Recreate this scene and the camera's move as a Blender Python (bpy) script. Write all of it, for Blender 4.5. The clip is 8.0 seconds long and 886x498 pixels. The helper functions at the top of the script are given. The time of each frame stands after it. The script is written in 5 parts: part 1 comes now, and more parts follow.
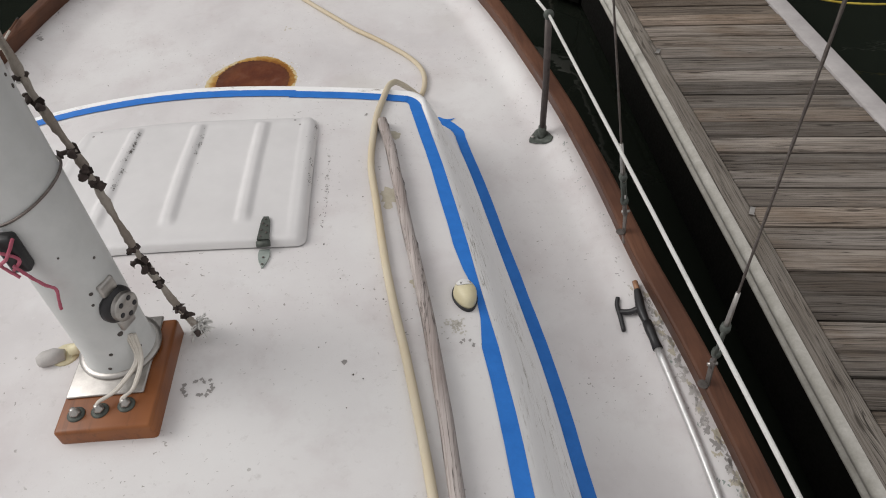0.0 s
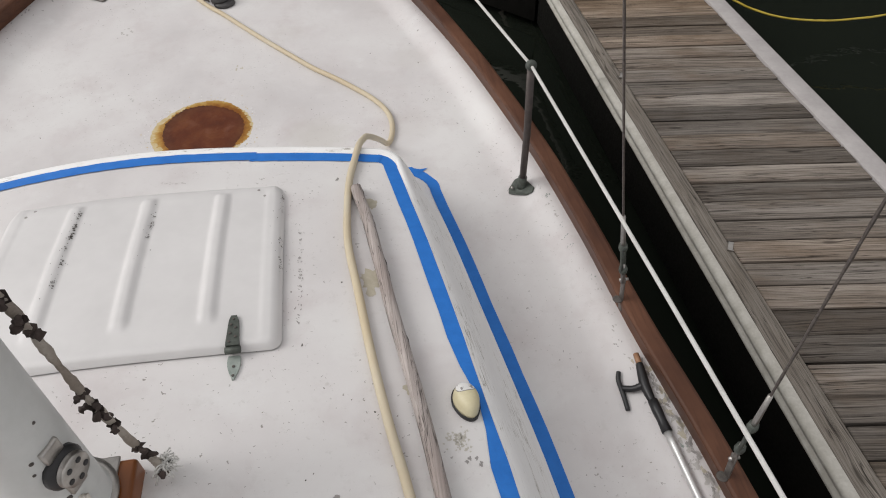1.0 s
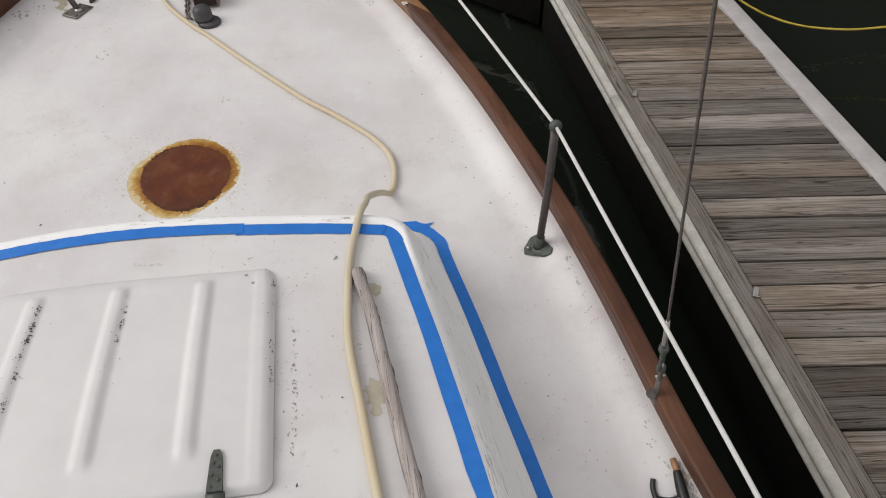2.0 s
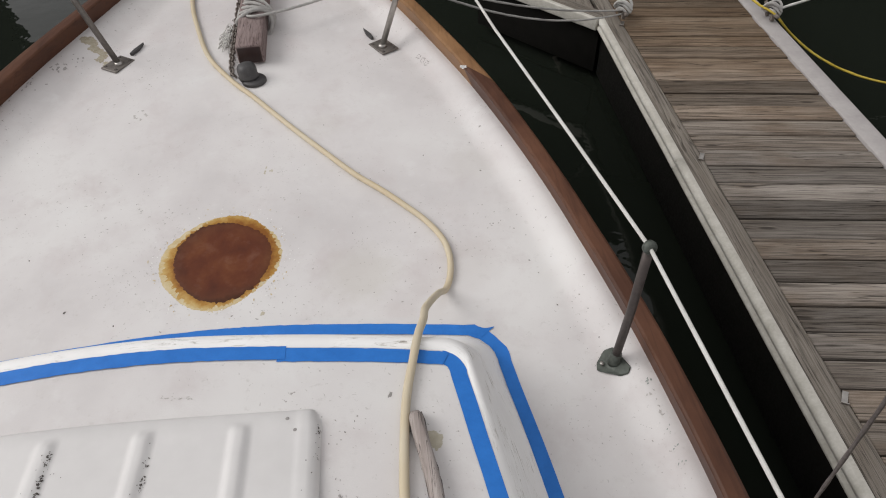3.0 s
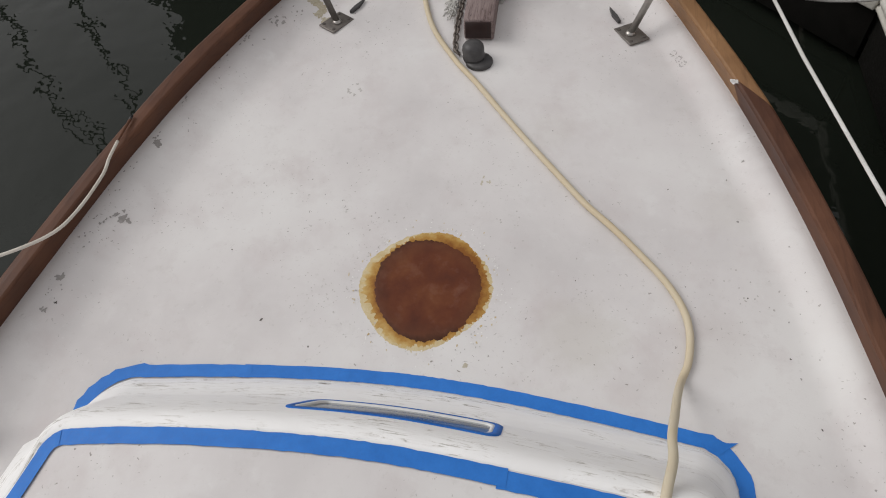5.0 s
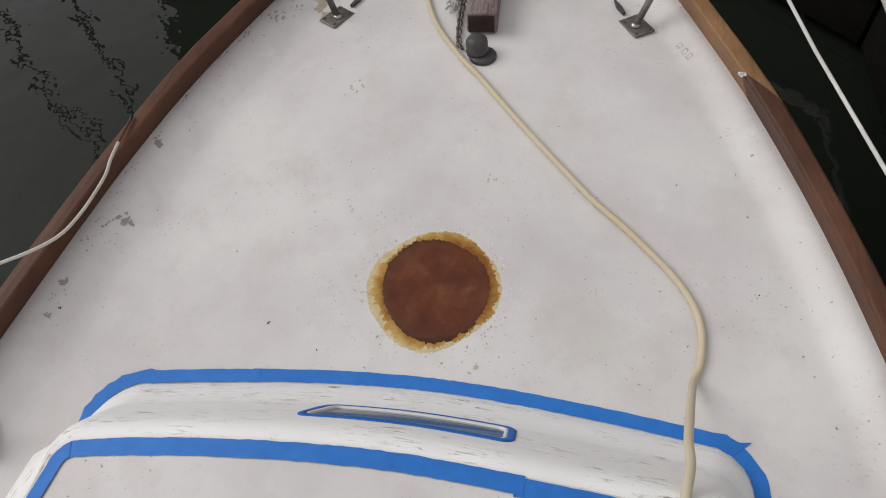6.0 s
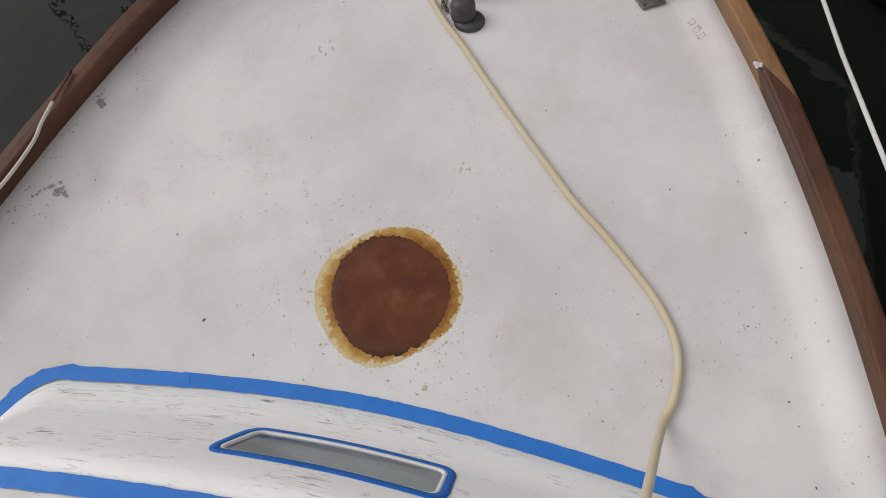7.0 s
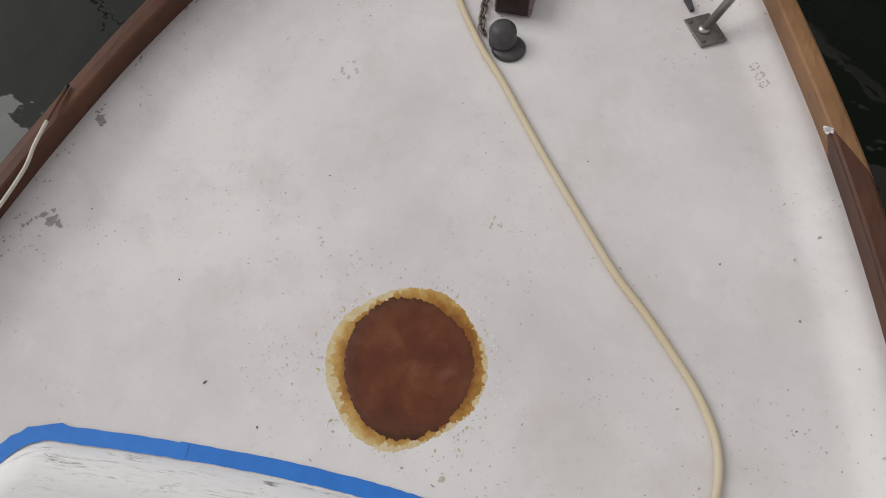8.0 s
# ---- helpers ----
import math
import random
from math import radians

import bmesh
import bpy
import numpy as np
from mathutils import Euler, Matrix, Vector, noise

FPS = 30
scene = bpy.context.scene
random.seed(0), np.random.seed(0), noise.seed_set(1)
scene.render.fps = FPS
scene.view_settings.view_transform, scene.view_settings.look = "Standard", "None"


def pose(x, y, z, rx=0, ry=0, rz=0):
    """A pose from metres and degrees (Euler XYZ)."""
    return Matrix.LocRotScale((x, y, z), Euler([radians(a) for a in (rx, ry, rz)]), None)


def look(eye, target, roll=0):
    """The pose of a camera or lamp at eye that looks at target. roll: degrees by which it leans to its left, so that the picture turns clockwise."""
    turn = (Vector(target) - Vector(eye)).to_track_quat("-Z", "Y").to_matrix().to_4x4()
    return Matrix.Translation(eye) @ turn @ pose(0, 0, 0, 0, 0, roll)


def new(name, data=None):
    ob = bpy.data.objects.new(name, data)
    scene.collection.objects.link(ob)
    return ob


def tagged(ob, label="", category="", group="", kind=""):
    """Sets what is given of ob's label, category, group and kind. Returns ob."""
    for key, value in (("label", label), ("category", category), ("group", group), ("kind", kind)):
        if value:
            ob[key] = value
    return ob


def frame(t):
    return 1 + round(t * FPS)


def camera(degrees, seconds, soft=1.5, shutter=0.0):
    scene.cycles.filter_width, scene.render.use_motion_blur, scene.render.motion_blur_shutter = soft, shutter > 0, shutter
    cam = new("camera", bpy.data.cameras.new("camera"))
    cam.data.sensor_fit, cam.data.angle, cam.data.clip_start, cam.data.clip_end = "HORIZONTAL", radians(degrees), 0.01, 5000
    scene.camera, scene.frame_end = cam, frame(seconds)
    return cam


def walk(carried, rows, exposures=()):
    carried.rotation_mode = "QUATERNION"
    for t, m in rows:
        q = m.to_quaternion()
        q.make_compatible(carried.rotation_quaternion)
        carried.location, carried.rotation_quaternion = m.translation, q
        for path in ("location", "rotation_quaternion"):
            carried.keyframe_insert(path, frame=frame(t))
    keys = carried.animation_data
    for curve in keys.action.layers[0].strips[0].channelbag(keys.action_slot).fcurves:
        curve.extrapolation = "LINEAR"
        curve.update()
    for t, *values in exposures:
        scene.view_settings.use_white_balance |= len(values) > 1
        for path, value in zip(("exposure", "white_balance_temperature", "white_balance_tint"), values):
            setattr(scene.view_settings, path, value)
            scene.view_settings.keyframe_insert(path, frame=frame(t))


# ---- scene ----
cam = camera(65.7, 8.0, soft=1.05)
PATH = [
    (0, (0.662, -2.568, 1.486), (0.7, -1.156, 0.07), -3.9),
    (0.3, (0.657, -2.478, 1.495), (0.738, -1.042, 0.106), -5.2),
    (0.5, (0.643, -2.407, 1.505), (0.778, -0.964, 0.127), -4.6),
    (0.8, (0.61, -2.337, 1.515), (0.813, -0.924, 0.115), -3.4),
    (1, (0.595, -2.287, 1.513), (0.778, -0.891, 0.093), -1.8),
    (1.2, (0.61, -2.203, 1.524), (0.759, -0.813, 0.094), -1.9),
    (2.3, (0.579, -1.848, 1.554), (0.788, -0.511, 0.082), -0.7),
    (2.5, (0.555, -1.787, 1.567), (0.753, -0.454, 0.09), -0.9),
    (2.7, (0.552, -1.707, 1.563), (0.755, -0.362, 0.097), 0.0),
    (3, (0.553, -1.572, 1.55), (0.673, -0.176, 0.123), -1.4),
    (3.2, (0.558, -1.507, 1.559), (0.562, -0.124, 0.114), -3.5),
    (3.5, (0.494, -1.415, 1.558), (0.35, -0.057, 0.097), -5.1),
    (3.7, (0.444, -1.339, 1.577), (0.197, -0.005, 0.107), -6.5),
    (4, (0.355, -1.257, 1.563), (0.022, 0.057, 0.093), -6.3),
    (4.2, (0.308, -1.211, 1.58), (-0.008, 0.062, 0.071), -5.3),
    (4.5, (0.313, -1.158, 1.573), (0.012, 0.079, 0.031), -5.1),
    (5.8, (0.298, -1.039, 1.607), (0.006, 0.13, 0.01), -7.2),
    (6, (0.276, -1.054, 1.592), (-0.009, 0.119, -0.003), -6.5),
    (6.2, (0.272, -1.054, 1.59), (-0.006, 0.09, -0.027), -7.0),
    (6.5, (0.278, -0.99, 1.55), (0.008, 0.07, -0.123), -7.4),
    (6.8, (0.335, -0.85, 1.524), (0.041, 0.17, -0.171), -6.0),
    (7, (0.356, -0.77, 1.524), (0.066, 0.236, -0.18), -5.1),
    (7.3, (0.352, -0.689, 1.533), (0.02, 0.256, -0.198), -8.2),
    (7.5, (0.349, -0.628, 1.517), (0.007, 0.295, -0.224), -8.1),
    (7.7, (0.29, -0.531, 1.538), (0.0, 0.379, -0.219), -5.5),
    (8, (0.224, -0.469, 1.531), (-0.045, 0.414, -0.244), -2.4),
]
walk(cam, [(t, look(eye, target, roll)) for t, eye, target, roll in PATH],
     [(0, -0.06), (0.5, -0.02), (2.5, 0.03), (3.5, -0.11), (4.5, -0.18), (6.5, -0.23), (8, -0.26)])

# ---- light: an overcast sky, brighter over the port side ----
world = bpy.data.worlds.new("overcast_sky")
scene.world = world
world.use_nodes = True
wn, wl = world.node_tree.nodes, world.node_tree.links
SUN_EL, SUN_AZ = radians(42), radians(-84)
sky = wn.new("ShaderNodeTexSky")
sky.sky_type, sky.sun_disc, sky.sun_elevation, sky.sun_rotation = "NISHITA", False, SUN_EL, SUN_AZ
sky.air_density, sky.dust_density, sky.ozone_density = 1.0, 6.0, 0.6
pale = wn.new("ShaderNodeHueSaturation")
pale.inputs["Saturation"].default_value = 0.10
wl.new(sky.outputs["Color"], pale.inputs["Color"])
cloud = wn.new("ShaderNodeMix")
cloud.data_type = "RGBA"
cloud.inputs[0].default_value = 0.72
cloud.inputs[7].default_value = (7.80, 7.66, 7.74, 1)
wl.new(pale.outputs["Color"], cloud.inputs[6])
back = wn["Background"]
wl.new(cloud.outputs[2], back.inputs["Color"])
back.inputs["Strength"].default_value = 0.099

sun = new("sun", bpy.data.lights.new("sun", "SUN"))
sun.data.energy, sun.data.angle, sun.data.color = 1.4, radians(36), (1.0, 0.975, 0.955)
sun_from = Vector((math.sin(SUN_AZ) * math.cos(SUN_EL), math.cos(SUN_AZ) * math.cos(SUN_EL), math.sin(SUN_EL)))
sun.matrix_world = look(sun_from * 30, (0, 0, 0))


# ---- materials ----
class Nodes:
    """A short hand for node trees."""

    def __init__(self, name, rough=0.6, metal=0.0, spec=0.5):
        self.m = bpy.data.materials.new(name)
        self.m.use_nodes = True
        self.t = self.m.node_tree
        self.b = self.t.nodes["Principled BSDF"]
        self.b.inputs["Roughness"].default_value = rough
        self.b.inputs["Metallic"].default_value = metal
        self.b.inputs["Specular IOR Level"].default_value = spec
        self.co = self.t.nodes.new("ShaderNodeTexCoord").outputs["Object"]

    def link(self, a, b):
        self.t.links.new(a, b)

    def at(self, sx, sy, sz, shift=None):
        n = self.t.nodes.new("ShaderNodeMapping")
        n.inputs["Scale"].default_value = (sx, sy, sz)
        self.link(self.co, n.inputs["Vector"])
        if shift is not None:
            self.link(shift, n.inputs["Location"])
        return n.outputs["Vector"]

    def noise(self, scale, detail=4, rough=0.6, vector=None, distort=0.0):
        n = self.t.nodes.new("ShaderNodeTexNoise")
        n.inputs["Scale"].default_value, n.inputs["Detail"].default_value = scale, detail
        n.inputs["Roughness"].default_value, n.inputs["Distortion"].default_value = rough, distort
        self.link(vector if vector is not None else self.co, n.inputs["Vector"])
        return n.outputs["Fac"]

    def ramp(self, fac, *stops):
        n = self.t.nodes.new("ShaderNodeValToRGB")
        e = n.color_ramp.elements
        while len(e) < len(stops):
            e.new(0.5)
        for el, (p, c) in zip(e, stops):
            c = (c, c, c) if isinstance(c, (int, float)) else c
            el.position, el.color = p, (*c, 1)
        self.link(fac, n.inputs["Fac"])
        return n.outputs["Color"]

    def mix(self, fac, a, b, how="MIX"):
        n = self.t.nodes.new("ShaderNodeMix")
        n.data_type, n.blend_type = "RGBA", how
        for sock, v in ((n.inputs[0], fac), (n.inputs[6], a), (n.inputs[7], b)):
            if isinstance(v, (int, float)):
                sock.default_value = v
            elif isinstance(v, tuple):
                sock.default_value = (*v, 1)
            else:
                self.link(v, sock)
        return n.outputs[2]

    def math(self, op, a, b=0.5):
        n = self.t.nodes.new("ShaderNodeMath")
        n.operation = op
        for sock, v in zip(n.inputs, (a, b)):
            if isinstance(v, (int, float)):
                sock.default_value = v
            else:
                self.link(v, sock)
        return n.outputs[0]

    def rand(self):
        return self.t.nodes.new("ShaderNodeObjectInfo").outputs["Random"]

    def colour(self, c):
        self.link(c, self.b.inputs["Base Color"])
        return self

    def roughness(self, c):
        self.link(c, self.b.inputs["Roughness"])
        return self

    def bump(self, h, strength=0.3, dist=0.002):
        n = self.t.nodes.new("ShaderNodeBump")
        n.inputs["Strength"].default_value, n.inputs["Distance"].default_value = strength, dist
        self.link(h, n.inputs["Height"])
        self.link(n.outputs["Normal"], self.b.inputs["Normal"])
        return self


def plain(name, a, b, scale=20, rough=0.6, metal=0.0, bump=0.2, dist=0.001, spec=0.5):
    """Two tones blended by a coarse and a fine noise, with a fine relief."""
    n = Nodes(name, rough, metal, spec)
    big, fine = n.noise(scale, 5), n.noise(scale * 7, 4)
    f = n.mix(0.35, big, fine)
    n.colour(n.ramp(f, (0.32, a), (0.68, b)))
    n.roughness(n.ramp(fine, (0.3, max(rough - 0.1, 0.02)), (0.7, min(rough + 0.12, 1))))
    if bump:
        n.bump(f, bump, dist)
    return n.m


def deck_paint():
    n = Nodes("sanded_deck_paint", 0.62, spec=0.3)
    broad, mid, small, fine, dust = n.noise(1.5, 5, 0.58, distort=0.1), n.noise(4.6, 6, 0.62, distort=0.15), n.noise(14, 5, 0.7), n.noise(52, 5, 0.7), n.noise(260, 3)
    c = n.ramp(broad, (0.34, (0.565, 0.54, 0.535)), (0.50, (0.645, 0.62, 0.612)), (0.66, (0.70, 0.685, 0.672)))
    c = n.mix(n.ramp(mid, (0.52, 0.0), (0.72, 0.6)), c, (0.545, 0.495, 0.49))
    c = n.mix(n.ramp(mid, (0.26, 0.55), (0.42, 0.0)), c, (0.72, 0.715, 0.705))
    c = n.mix(n.ramp(small, (0.60, 0.0), (0.76, 0.35)), c, (0.50, 0.475, 0.455))
    c = n.mix(n.ramp(fine, (0.60, 0.0), (0.76, 0.45)), c, (0.45, 0.425, 0.40))
    c = n.mix(n.ramp(fine, (0.24, 0.4), (0.38, 0.0)), c, (0.735, 0.725, 0.712))
    # sparse pinholes and specks of bare primer, thicker in some patches
    spots, where = n.noise(110, 2, 0.5, distort=0.6), n.noise(2.4, 3)
    gate = n.math("MULTIPLY", n.ramp(spots, (0.695, 0.0), (0.72, 1.0)), n.ramp(where, (0.46, 0.0), (0.60, 1.0)))
    c = n.mix(n.math("MULTIPLY", gate, 0.8), c, (0.22, 0.20, 0.175))
    # old damp stains with soft ragged edges
    for x, y, size, depth in ((0.42, -0.12, 0.14, 0.36), (0.83, 0.35, 0.11, 0.16), (0.77, -0.10, 0.12, 0.12), (0.30, 0.62, 0.10, 0.14)):
        away = n.t.nodes.new("ShaderNodeVectorMath")
        away.operation = "DISTANCE"
        away.inputs[1].default_value = (x, y, 0.056 * y - 0.006)
        n.link(n.co, away.inputs[0])
        r = n.math("ADD", away.outputs["Value"], n.math("MULTIPLY", n.math("SUBTRACT", n.mix(0.35, small, fine), 0.5), size * 1.3))
        c = n.mix(n.ramp(r, (size * 0.45, depth), (size, 0.0)), c, (0.50, 0.47, 0.42))
    n.colour(c).roughness(n.ramp(mid, (0.3, 0.5), (0.7, 0.75)))
    return n.bump(n.mix(0.3, n.mix(0.4, fine, small), dust), 0.42, 0.0014).m


def cabin_paint():
    """Bare sanded filler of the taped-off band, streaked along the sanding."""
    n = Nodes("sanded_filler", 0.7, spec=0.3)
    n.co = n.t.nodes["Texture Coordinate"].outputs["UV"]
    streak = n.noise(1.0, 8, 0.76, n.at(9, 58, 1), distort=1.8)
    wide, fine = n.noise(1.0, 5, 0.65, n.at(5, 9, 1), distort=0.9), n.noise(60, 4)
    c = n.ramp(wide, (0.35, (0.84, 0.83, 0.82)), (0.65, (0.90, 0.895, 0.885)))
    c = n.mix(n.math("MULTIPLY", n.ramp(streak, (0.495, 0.0), (0.61, 0.9)), n.ramp(wide, (0.45, 0.0), (0.62, 0.95))), c, (0.56, 0.53, 0.485))
    c = n.mix(n.math("MULTIPLY", n.ramp(streak, (0.562, 0.0), (0.615, 0.9)), n.ramp(wide, (0.50, 0.0), (0.60, 1.0))), c, (0.26, 0.235, 0.20))
    n.colour(c)
    return n.bump(n.mix(0.5, streak, fine), 0.3, 0.001).m


def grey_wood(name, tones, axis="x", scale=1.0, rand=True, rough=0.85, deep=0.0025, crisp=1.0):
    """Weathered timber with its grain along one axis."""
    n = Nodes(name, rough, spec=0.2)
    k = {"x": (1.6, 34, 34), "y": (34, 1.6, 34), "z": (34, 34, 1.6)}[axis]
    k = tuple(v * scale for v in k)
    shift = None
    if rand:
        r = n.rand()
        cmb = n.t.nodes.new("ShaderNodeCombineXYZ")
        for s, f in zip(cmb.inputs, (37.0, 91.0, 13.0)):
            n.link(n.math("MULTIPLY", r, f), s)
        shift = cmb.outputs[0]
    fk = tuple(v * 1.9 if v > 10 * scale else v for v in k)
    grain = n.noise(1.0, 8, 0.74, n.at(*fk, shift), distort=0.35)
    hair = n.noise(1.0, 6, 0.7, n.at(*(v * 5.5 if v > 10 * scale else v * 1.6 for v in k), shift), distort=0.15)
    split = n.noise(1.0, 3, 0.5, n.at(*(v * 1.5 if v > 10 * scale else v * 0.9 for v in k), shift), distort=0.5)
    wide = n.noise(0.33, 4, 0.6, n.at(*k, shift), distort=0.4)
    stain = n.noise(3.2, 4, 0.6, n.at(1, 1, 1, shift))
    a, b, c3, dark = tones
    c = n.ramp(wide, (0.34, a), (0.66, b))
    c = n.mix(n.ramp(stain, (0.45, 0.0), (0.70, 0.7)), c, c3)
    c = n.mix(n.ramp(grain, (0.32, 0.8 * crisp), (0.49, 0.0)), c, dark)
    c = n.mix(n.ramp(hair, (0.36, 0.75 * crisp), (0.52, 0.0)), c, dark)
    c = n.mix(n.ramp(hair, (0.54, 0.0), (0.72, 0.45 * crisp)), c, tuple(min(1, v * 1.45) for v in b))
    c = n.mix(n.ramp(split, (0.485, 0.0), (0.5, 0.9), (0.515, 0.0)), c, tuple(v * 0.45 for v in dark))
    if rand:
        tone = n.ramp(r, (0.0, 0.62), (0.5, 0.95), (1.0, 1.15))
        c = n.mix(1.0, c, tone, "MULTIPLY")
        c = n.mix(n.ramp(n.math("FRACT", n.math("MULTIPLY", r, 7.3)), (0.6, 0.0), (1.0, 0.5)), c, n.mix(1.0, c, (1.10, 0.91, 0.74), "MULTIPLY"))
    n.colour(c)
    return n.bump(n.mix(0.5, grain, hair), 0.8, deep).m


def dock_wood(name, tones, rand=True):
    """Sun-bleached softwood: straight grain that parts round a few knots."""
    n = Nodes(name, 0.88, spec=0.15)
    n.co = n.t.nodes["Texture Coordinate"].outputs["UV"]
    new_node = n.t.nodes.new
    r = n.rand() if rand else 0.37
    move = new_node("ShaderNodeCombineXYZ")
    for s, f in zip(move.inputs, (37.0, 91.0, 13.0)):
        if rand:
            n.link(n.math("MULTIPLY", r, f), s)
    cell = new_node("ShaderNodeTexVoronoi")
    cell.voronoi_dimensions = "2D"
    cell.inputs["Scale"].default_value = 1.0
    n.link(n.at(1.5, 6.5, 1, move.outputs[0]), cell.inputs["Vector"])
    chosen = n.ramp(cell.outputs["Color"], (0.50, 0.0), (0.56, 1.0))
    near_knot = n.math("MULTIPLY", n.ramp(cell.outputs["Distance"], (0.0, 1.0), (0.10, 0.62), (0.22, 0.2), (0.42, 0.0)), chosen)
    heart = n.math("MULTIPLY", n.ramp(cell.outputs["Distance"], (0.035, 1.0), (0.075, 0.0)), chosen)
    xy = new_node("ShaderNodeSeparateXYZ")
    n.link(n.co, xy.inputs[0])
    sway = n.math("MULTIPLY", n.math("SUBTRACT", n.noise(1.0, 2, 0.5, n.at(2.2, 4, 1, move.outputs[0])), 0.5), 0.020)
    across = n.math("ADD", n.math("ADD", xy.outputs["Y"], sway), n.math("MULTIPLY", near_knot, 0.020))

    def grain_at(kx, ky):
        c = new_node("ShaderNodeCombineXYZ")
        n.link(n.math("MULTIPLY", xy.outputs["X"], kx), c.inputs[0])
        n.link(n.math("MULTIPLY", across, ky), c.inputs[1])
        v = new_node("ShaderNodeVectorMath")
        n.link(c.outputs[0], v.inputs[0])
        n.link(move.outputs[0], v.inputs[1])
        return v.outputs[0]

    wide = n.noise(1.0, 4, 0.6, grain_at(0.9, 16))
    grain = n.noise(1.0, 7, 0.72, grain_at(1.3, 70))
    hair = n.noise(1.0, 5, 0.7, grain_at(3.0, 230))
    split = n.noise(1.0, 3, 0.5, grain_at(0.8, 42))
    stain = n.noise(3.0, 4, 0.6, n.at(1, 2, 1, move.outputs[0]))
    a, b, brown, dark = tones
    c = n.ramp(wide, (0.34, a), (0.66, b))
    c = n.mix(n.ramp(stain, (0.46, 0.0), (0.72, 0.7)), c, brown)
    c = n.mix(n.ramp(grain, (0.34, 0.80), (0.49, 0.0)), c, dark)
    c = n.mix(n.ramp(hair, (0.36, 0.65), (0.50, 0.0)), c, dark)
    c = n.mix(n.ramp(hair, (0.55, 0.0), (0.70, 0.5)), c, tuple(min(1, v * 1.4) for v in b))
    c = n.mix(n.ramp(split, (0.488, 0.0), (0.5, 0.95), (0.512, 0.0)), c, tuple(v * 0.4 for v in dark))
    c = n.mix(n.math("MULTIPLY", heart, 0.7), c, tuple(v * 1.4 for v in dark))
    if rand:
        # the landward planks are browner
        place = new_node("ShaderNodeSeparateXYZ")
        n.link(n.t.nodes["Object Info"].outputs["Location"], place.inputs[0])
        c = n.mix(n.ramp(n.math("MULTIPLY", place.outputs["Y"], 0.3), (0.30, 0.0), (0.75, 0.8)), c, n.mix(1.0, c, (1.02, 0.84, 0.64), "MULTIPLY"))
        c = n.mix(1.0, c, n.ramp(r, (0.0, 0.55), (0.5, 0.95), (1.0, 1.32)), "MULTIPLY")
        c = n.mix(n.ramp(n.math("FRACT", n.math("MULTIPLY", r, 7.3)), (0.55, 0.0), (1.0, 0.45)), c, n.mix(1.0, c, (1.06, 0.90, 0.74), "MULTIPLY"))
    n.colour(c)
    return n.bump(n.mix(0.5, grain, hair), 0.8, 0.0025).m


def varnish(name, a, b, dark, axis="y", rough=0.45, spec=0.4):
    n = Nodes(name, rough, spec=spec)
    k = {"x": (2, 45, 45), "y": (45, 2, 45), "z": (45, 45, 2)}[axis]
    grain, blot, fine = n.noise(1.0, 6, 0.7, n.at(*k), distort=0.8), n.noise(3.1, 4), n.noise(40, 4)
    c = n.ramp(blot, (0.36, a), (0.64, b))
    c = n.mix(n.ramp(grain, (0.34, 0.4), (0.5, 0.0)), c, dark)
    c = n.mix(n.ramp(fine, (0.68, 0.0), (0.8, 0.4)), c, dark)
    n.colour(c).roughness(n.ramp(blot, (0.3, rough - 0.1), (0.7, rough + 0.2)))
    return n.bump(n.mix(0.5, grain, fine), 0.3, 0.001).m


